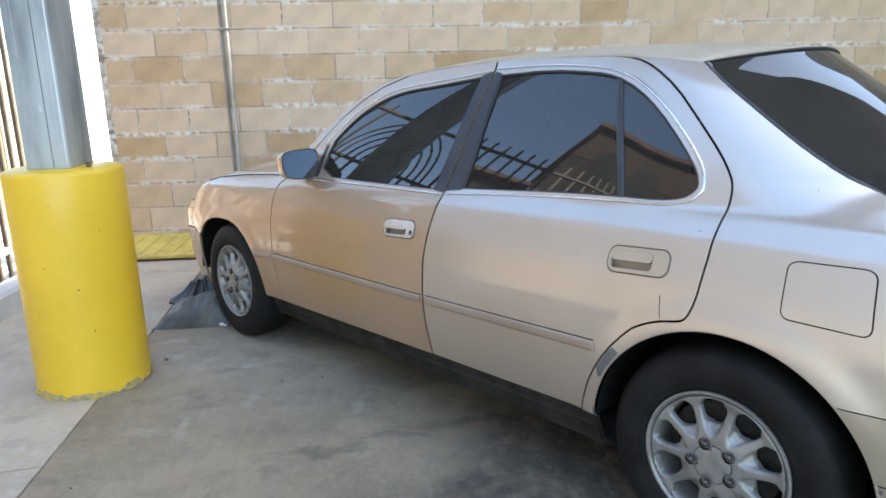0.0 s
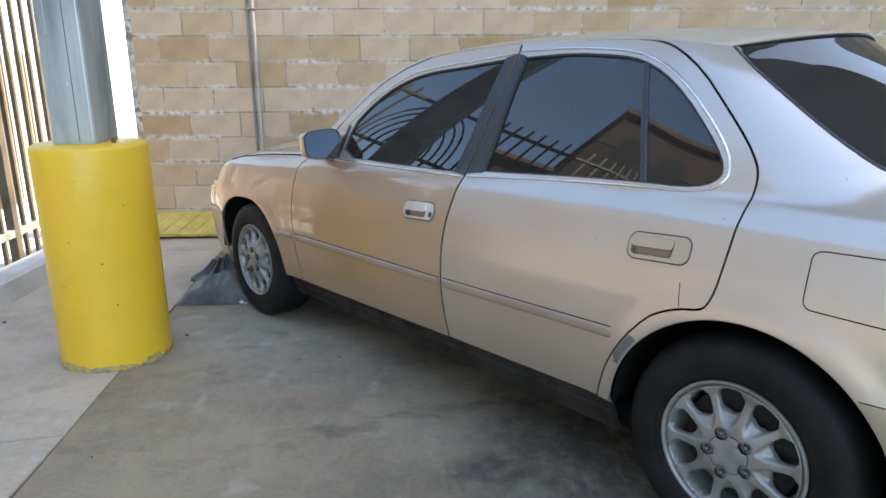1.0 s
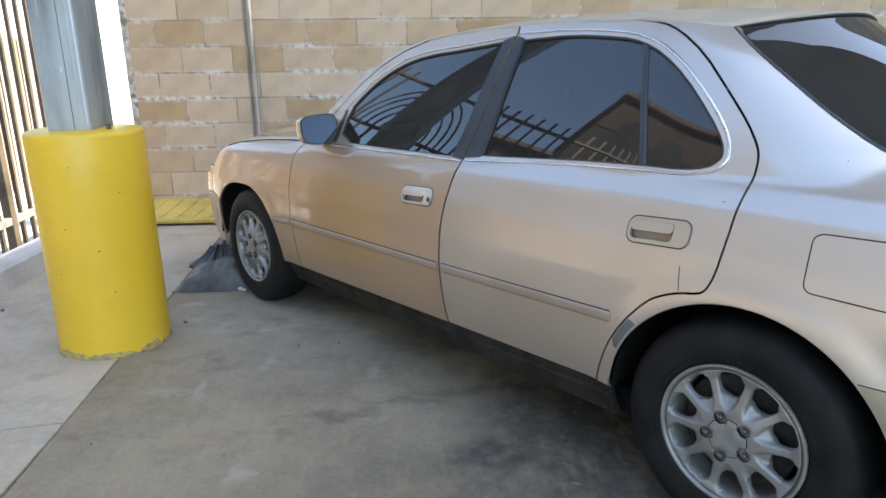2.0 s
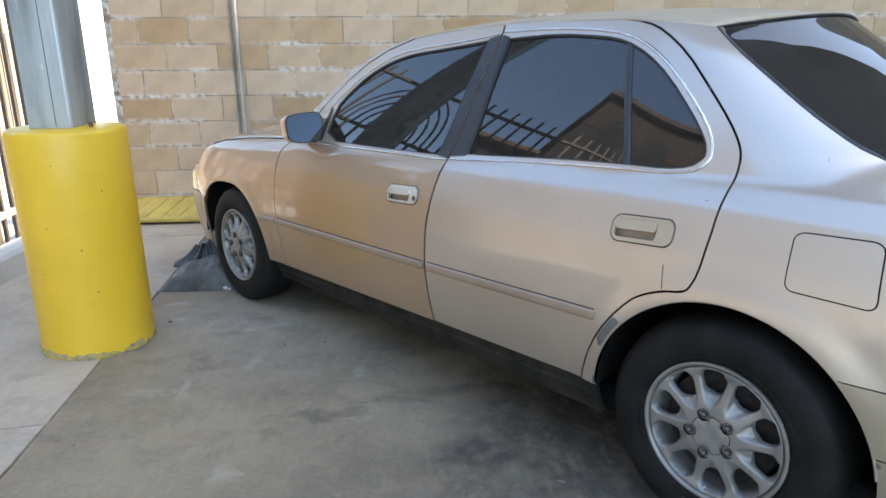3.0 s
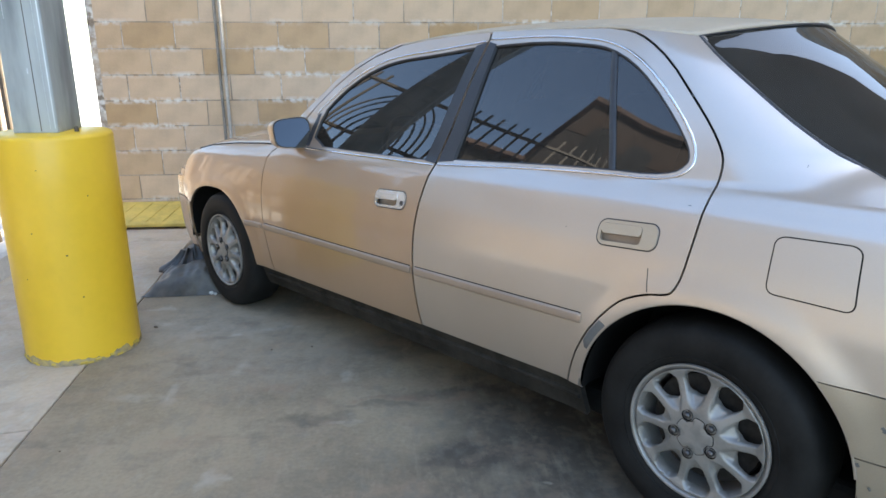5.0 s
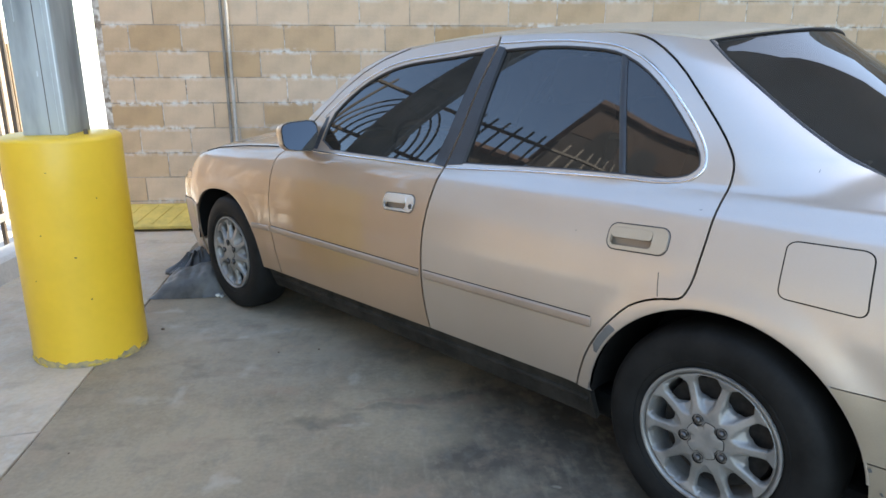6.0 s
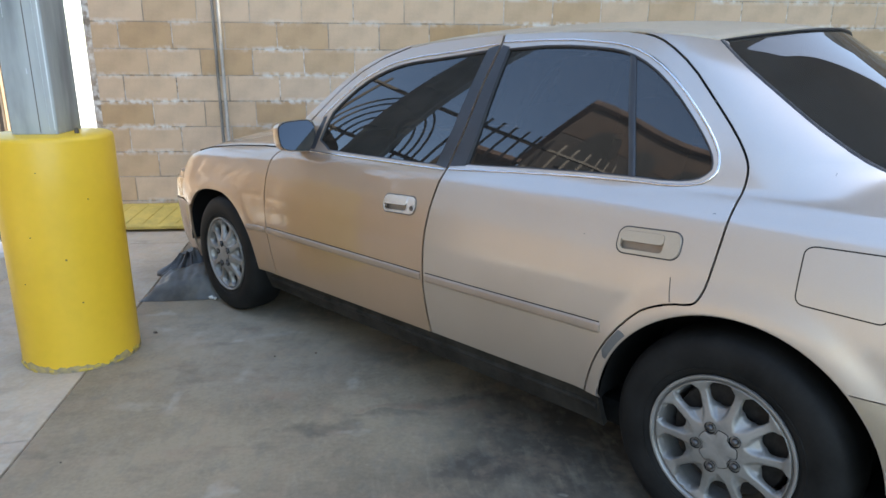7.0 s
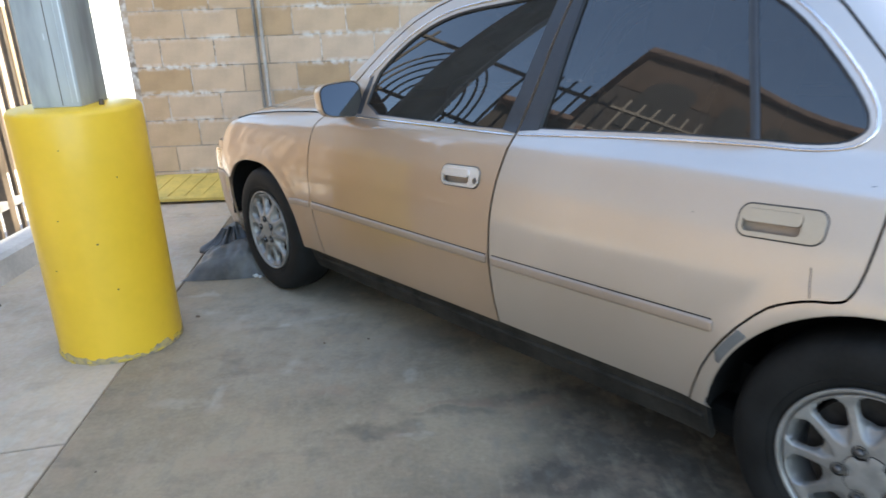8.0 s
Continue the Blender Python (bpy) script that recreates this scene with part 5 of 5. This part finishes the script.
# door mirrors
for sgn in (-1, 1):
    mirror = new("door_mirror")
    mirror.parent = car
    mirror.matrix_basis = pose(sgn * 0.866, 1.935, 0.972, -5, 0, sgn * 7)
    bm = bmesh.new()
    sx = 0.090
    rings = []
    for y, k in ((-0.035, 0.99), (-0.03, 1.0), (0.0, 1.0), (0.03, 0.93), (0.055, 0.78), (0.07, 0.5)):
        ring = []
        for i in range(32):
            a = 2 * math.pi * i / 32
            c, s = math.cos(a), math.sin(a)
            px = sx * k * math.copysign(abs(c) ** 0.5, c)
            pz = 0.067 * k * math.copysign(abs(s) ** 0.5, s)
            px += sgn * 0.06 * pz
            pz *= 1 - 0.10 * sgn * px / sx
            ring.append(bm.verts.new((px, y, pz)))
        rings.append(ring)
    for a, b in zip(rings, rings[1:]):
        for i in range(32):
            bm.faces.new((a[i], a[(i + 1) % 32], b[(i + 1) % 32], b[i]))
    bm.faces.new(rings[-1])
    part("housing", bm, mirror, mat=M_PAINT, smooth=True)
    for nm, k, y, mat in (("mirror_rim", 0.985, -0.032, M_PAINT), ("mirror_gasket", 0.955, -0.0335, M_BLACK), ("mirror_glass", 0.905, -0.035, M_MIRROR)):
        bm = bmesh.new()
        ring = []
        for i in range(32):
            a = 2 * math.pi * i / 32
            c, s = math.cos(a), math.sin(a)
            pz = 0.067 * k * math.copysign(abs(s) ** 0.5, s)
            px = sx * k * math.copysign(abs(c) ** 0.5, c) + sgn * 0.06 * pz
            ring.append(bm.verts.new((px, y, pz * (1 - 0.10 * sgn * px / sx))))
        f = bm.faces.new(ring)
        if f.normal.y > 0:
            f.normal_flip()
        ext = bmesh.ops.extrude_face_region(bm, geom=[f])
        for v in [e for e in ext["geom"] if isinstance(e, bmesh.types.BMVert)]:
            v.co.y += 0.003
        face = part(nm, bm, mirror, mat=mat)
        if nm == "mirror_glass":      # convex glass, set outwards and a little up in its housing
            face.data.normals_split_custom_set([tuple(Vector((sgn * 0.25 + 0.3 * v.co.x, -0.94, 0.22 + 0.3 * v.co.z)).normalized()) for v in (face.data.vertices[l.vertex_index] for l in face.data.loops)])
    bm = bmesh.new()
    box(bm, -0.05, 0.05, -0.02, 0.04, -0.03, 0.03, 0.015)
    part("mirror_arm", bm, mirror, mat=M_BLACK, smooth=True, at=Matrix.Translation((-sgn * 0.085, 0.0, -0.04)))


# ---- wheels ----
def alloy_face():
    """The wheel's face: ten spokes with scooped openings, in polar form round x; x is outwards."""
    R = 0.178
    loops = [[(R * math.cos(2 * math.pi * i / 120), R * math.sin(2 * math.pi * i / 120)) for i in range(120)]]
    for k in range(10):
        th = radians(36 * k + 18)
        pts = []
        for u, v in ((0.102, 0.0), (0.105, 0.0125), (0.1135, 0.0235), (0.126, 0.0312), (0.140, 0.0360), (0.1535, 0.0378), (0.1625, 0.0325), (0.1680, 0.0175), (0.1695, 0.0)):
            pts.append((u, v))
        pts = pts + [(u, -v) for u, v in pts[::-1][1:-1]]
        pts = rounded(pts, 1)
        loops.append([(u * math.cos(th) - v * math.sin(th), u * math.sin(th) + v * math.cos(th)) for u, v in pts])
    v2, tris = flat_mesh(loops, 0.0045)
    verts = []
    for a, b in v2:
        r, th = math.hypot(a, b), math.degrees(math.atan2(b, a))
        off = r * math.sin(radians(abs(((th + 18) % 36) - 18)))      # metres from a spoke's middle line
        flat = 0.0088 + 0.011 * (1 - smooth(0.055, 0.10, r)) + 0.014 * smooth(0.152, 0.175, r)
        dish = 0.012 - 0.014 * smooth(0.06, 0.15, r) + 0.006 * smooth(0.15, 0.178, r)
        scoop = 0.017 * smooth(flat, flat + 0.010, off) * smooth(0.062, 0.105, r) * (1 - smooth(0.168, 0.178, r))
        verts.append((dish - scoop, a, b))
    faces = []
    for t in tris:
        p, q, w = (Vector(verts[i]) for i in t)
        faces.append(t if (q - p).cross(w - p).x > 0 else t[::-1])
    edges = {(t[i], t[(i + 1) % 3]) for t in faces for i in range(3)}
    rim = [e for e in edges if (e[1], e[0]) not in edges]
    back = {}
    for a, b in rim:
        for i in (a, b):
            if i not in back:
                back[i] = len(verts)
                r = math.hypot(verts[i][1], verts[i][2])
                verts.append((verts[i][0] - 0.022, verts[i][1] * 0.99, verts[i][2] * 0.99))
        faces.append((b, a, back[a], back[b]))
    return mesh_of("wheel_face", verts, faces, M_ALLOY, True)


FACE = alloy_face()


def wheel(parent, at, spin):
    """One wheel, x outwards, with its tyre, rim, face, cap and nuts."""
    w = new("wheel")
    w.parent = parent
    w.matrix_basis = at
    bm = bmesh.new()
    prof = [(0.188, -0.185), (0.225, -0.197), (0.275, -0.195), (0.302, -0.178), (0.3095, -0.150)]
    for x in (-0.128, -0.118, -0.098, -0.092, -0.070, -0.064):
        prof.append((0.3115, x))
    prof += [(0.3095, -0.040), (0.302, -0.014), (0.288, -0.001), (0.268, 0.007), (0.240, 0.0095), (0.222, 0.006), (0.212, 0.0035), (0.206, 0.003), (0.199, -0.002), (0.192, -0.006), (0.188, -0.02)]
    revolve(bm, prof, 80, "x")
    part("tyre", bm, w, mat=M_TYRE, smooth=True)
    bm = bmesh.new()
    tube(bm, [(0.005, 0.2145 * math.cos(2 * math.pi * i / 80), 0.2145 * math.sin(2 * math.pi * i / 80)) for i in range(81)], 0.0018, 5)
    part("tyre_rib", bm, w, mat=M_TYRE, smooth=True)
    bm = bmesh.new()
    revolve(bm, [(0.1935, -0.006), (0.1945, 0.000), (0.1935, 0.0045), (0.1895, 0.0055), (0.1855, 0.003), (0.184, -0.003), (0.180, -0.008), (0.176, -0.012), (0.170, -0.035), (0.165, -0.15), (0.185, -0.185)], 96, "x")
    part("rim", bm, w, mat=M_ALLOY, smooth=True)
    part("wheel_face", FACE, w, at=pose(-0.004, 0, 0, math.degrees(spin)))
    bm = bmesh.new()
    revolve(bm, [(0.0, -0.06), (0.15, -0.06), (0.155, -0.075)], 48, "x")
    part("brake_disc", bm, w, mat=M_BRAKE)
    bm = bmesh.new()
    rings = []
    for k, h in ((1.0, 0.004), (1.0, 0.0102), (0.94, 0.0114), (0.5, 0.0118)):
        ring = []
        for i in range(120):
            a = 2 * math.pi * i / 120
            near = abs((math.degrees(a - spin) + 36) % 72 - 36)
            r = 0.0385 + 0.0125 * smooth(10, 23, near)
            ring.append(bm.verts.new((h, k * r * math.cos(a), k * r * math.sin(a))))
        rings.append(ring)
    for a, b in zip(rings, rings[1:]):
        for i in range(120):
            bm.faces.new((a[i], a[(i + 1) % 120], b[(i + 1) % 120], b[i]))
    bm.faces.new(rings[-1])
    part("centre_cap", bm, w, mat=M_ALLOY, smooth=True)
    bm = bmesh.new()
    seam = []
    for i in range(121):
        a = 2 * math.pi * i / 120
        r = 0.0395 + 0.0125 * smooth(10, 23, abs((math.degrees(a - spin) + 36) % 72 - 36))
        seam.append((0.0088, r * math.cos(a), r * math.sin(a)))
    tube(bm, seam, 0.0010, 5)
    part("cap_seam", bm, w, mat=M_VOID)
    for k in range(5):
        a = spin + radians(72 * k)
        bm = bmesh.new()
        revolve(bm, [(0.0, -0.004), (0.0135, -0.003), (0.0142, 0.003), (0.0152, 0.0042)], 20, "x")
        part("nut_cup", bm, w, mat=M_VOID, smooth=True, at=Matrix.Translation((0.0085, 0.05715 * math.cos(a), 0.05715 * math.sin(a))))
        bm = bmesh.new()
        revolve(bm, [(0.0, 0.014), (0.006, 0.0135), (0.0095, 0.010), (0.0105, 0.0), (0.0105, -0.006)], 6, "x")
        part("wheel_nut", bm, w, mat=M_NUT, smooth=True, at=Matrix.Translation((0.0055, 0.05715 * math.cos(a), 0.05715 * math.sin(a))))
    return w


# spin: the angle of one nut from the forward direction, turning upwards
for sgn in (-1, 1):
    flip = 180 if sgn < 0 else 0
    base = radians(90 - 23.2)
    wheel(car, pose(sgn * 0.857, 0.0, 0.306, 0, 0, flip), math.pi - base if sgn < 0 else base)
    wheel(car, pose(sgn * 0.876, 2.652, 0.306, 0, 0, flip), 0.5)

# ---- small things on the ground ----
M_BAG = material("dull_plastic", (0.078, 0.072, 0.058), 0.45, spread=0.25, grain=25, blotch=8, bump=0.4)
M_BAG_DARK = material("black_plastic", (0.03, 0.029, 0.027), 0.35, spread=0.2, grain=9, blotch=8, bump=0.05)
bag = tagged(new("sandbag"), "slumped dark grey plastic sandbag with a gathered black neck", "bag")


g0 = gz(-1.45, 4.0)
bm = bmesh.new()
N = 36
grid = [[None] * (N + 1) for _ in range(N + 1)]
for side_z in (1,):
    for i in range(N + 1):
        for j in range(N + 1):
            u, v = -1 + 2 * i / N, -1 + 2 * j / N
            k = 1 - 0.10 * (u * u * v * v)
            h = max(0.0, (1 - abs(u) ** 3.2)) ** 0.7 * max(0.0, (1 - abs(v) ** 2.6)) ** 0.8
            p = Vector((0.235 * u * k, 0.20 * v * k, 0.0))
            p.x -= 0.055 * max(0.0, -u) ** 2 * max(0.0, -v) ** 2
            h *= 0.135 + 0.03 * u + 0.025 * v
            h += 0.018 * noise.noise(Vector((u * 2.2, v * 2.2, 3))) * min(1, h * 20) + 0.010 * noise.noise(Vector((u * 7, v * 3, 8))) * min(1, h * 20)
            grid[i][j] = bm.verts.new((p.x, p.y, max(0.004, h) - 0.004))
for i in range(N):
    for j in range(N):
        bm.faces.new((grid[i][j], grid[i + 1][j], grid[i + 1][j + 1], grid[i][j + 1]))
rim = [grid[i][0] for i in range(N)] + [grid[N][j] for j in range(N)] + [grid[i][N] for i in range(N, 0, -1)] + [grid[0][j] for j in range(N, 0, -1)]
bm.faces.new(rim[::-1])
part("bag_body", bm, bag, mat=M_BAG, smooth=True, at=pose(-1.40, 4.055, g0 + 0.001, -1.1, 0, 3))
bm = bmesh.new()
rings = []
for j in range(15):
    h = j / 14
    ring = []
    for i in range(96):
        a = 2 * math.pi * i / 96
        fold = 1 + (0.05 + 0.16 * h) * math.cos(11 * a + 2.2 * noise.noise((2 * math.cos(a), 2 * math.sin(a), 3))) + 0.14 * noise.noise((2.4 * math.cos(a), 2.4 * math.sin(a), 3 * h + 7))
        k = (1 - 0.62 * smooth(0.15, 1.0, h)) * fold
        x, y = 0.140 * k * math.cos(a), 0.10 * k * math.sin(a)
        z = (0.13 + 0.45 * x) * h + 0.025 * noise.noise((3 * math.cos(a), 3 * math.sin(a), 4)) * h
        ring.append(bm.verts.new((x + 0.05 * h, y + 0.02 * h, z - 0.05)))
    rings.append(ring)
for a, b in zip(rings, rings[1:]):
    for i in range(96):
        bm.faces.new((a[i], a[(i + 1) % 96], b[(i + 1) % 96], b[i]))
bm.faces.new(rings[-1])
part("bag_neck", bm, bag, "gathered black plastic neck", mat=M_BAG_DARK, smooth=True, at=pose(-1.505, 4.20, g0 + 0.110, 0, 0, 10))

M_STONE = material("pale_stone", (0.55, 0.53, 0.49), 0.9, spread=0.15, grain=40, blotch=20)
rnd = random.Random(21)


def pebble(x, y, r, mat, label):
    bm = bmesh.new()
    bmesh.ops.create_icosphere(bm, subdivisions=2, radius=r)
    for v in bm.verts:
        v.co *= 1 + 0.35 * noise.noise(v.co * (1.2 / r) + Vector((x * 9, y * 9, 0)))
        v.co.z *= 0.6
    return tagged(part("pebble", bm, mat=mat, smooth=True, at=pose(x, y, gz(x, y) + 0.5 * r, 0, 0, rnd.uniform(0, 180))), label, "stone")


pebble(-1.268, 3.885, 0.020, M_STONE, "small pale chip of stone by the front tyre")
pebble(-1.245, 3.87, 0.011, M_STONE, "small pale chip of stone by the front tyre")
M_LEAF = material("dry_leaf", (0.15, 0.105, 0.07), 0.8, spread=0.3)
for x, y, r in ((-1.42, 3.38, 0.009), (-0.80, 3.04, 0.005), (-0.62, 3.06, 0.005), (-1.38, 2.24, 0.004), (-2.46, 3.63, 0.010)):
    pebble(x, y, r, M_LEAF, "dark crumb of dry litter on the concrete")
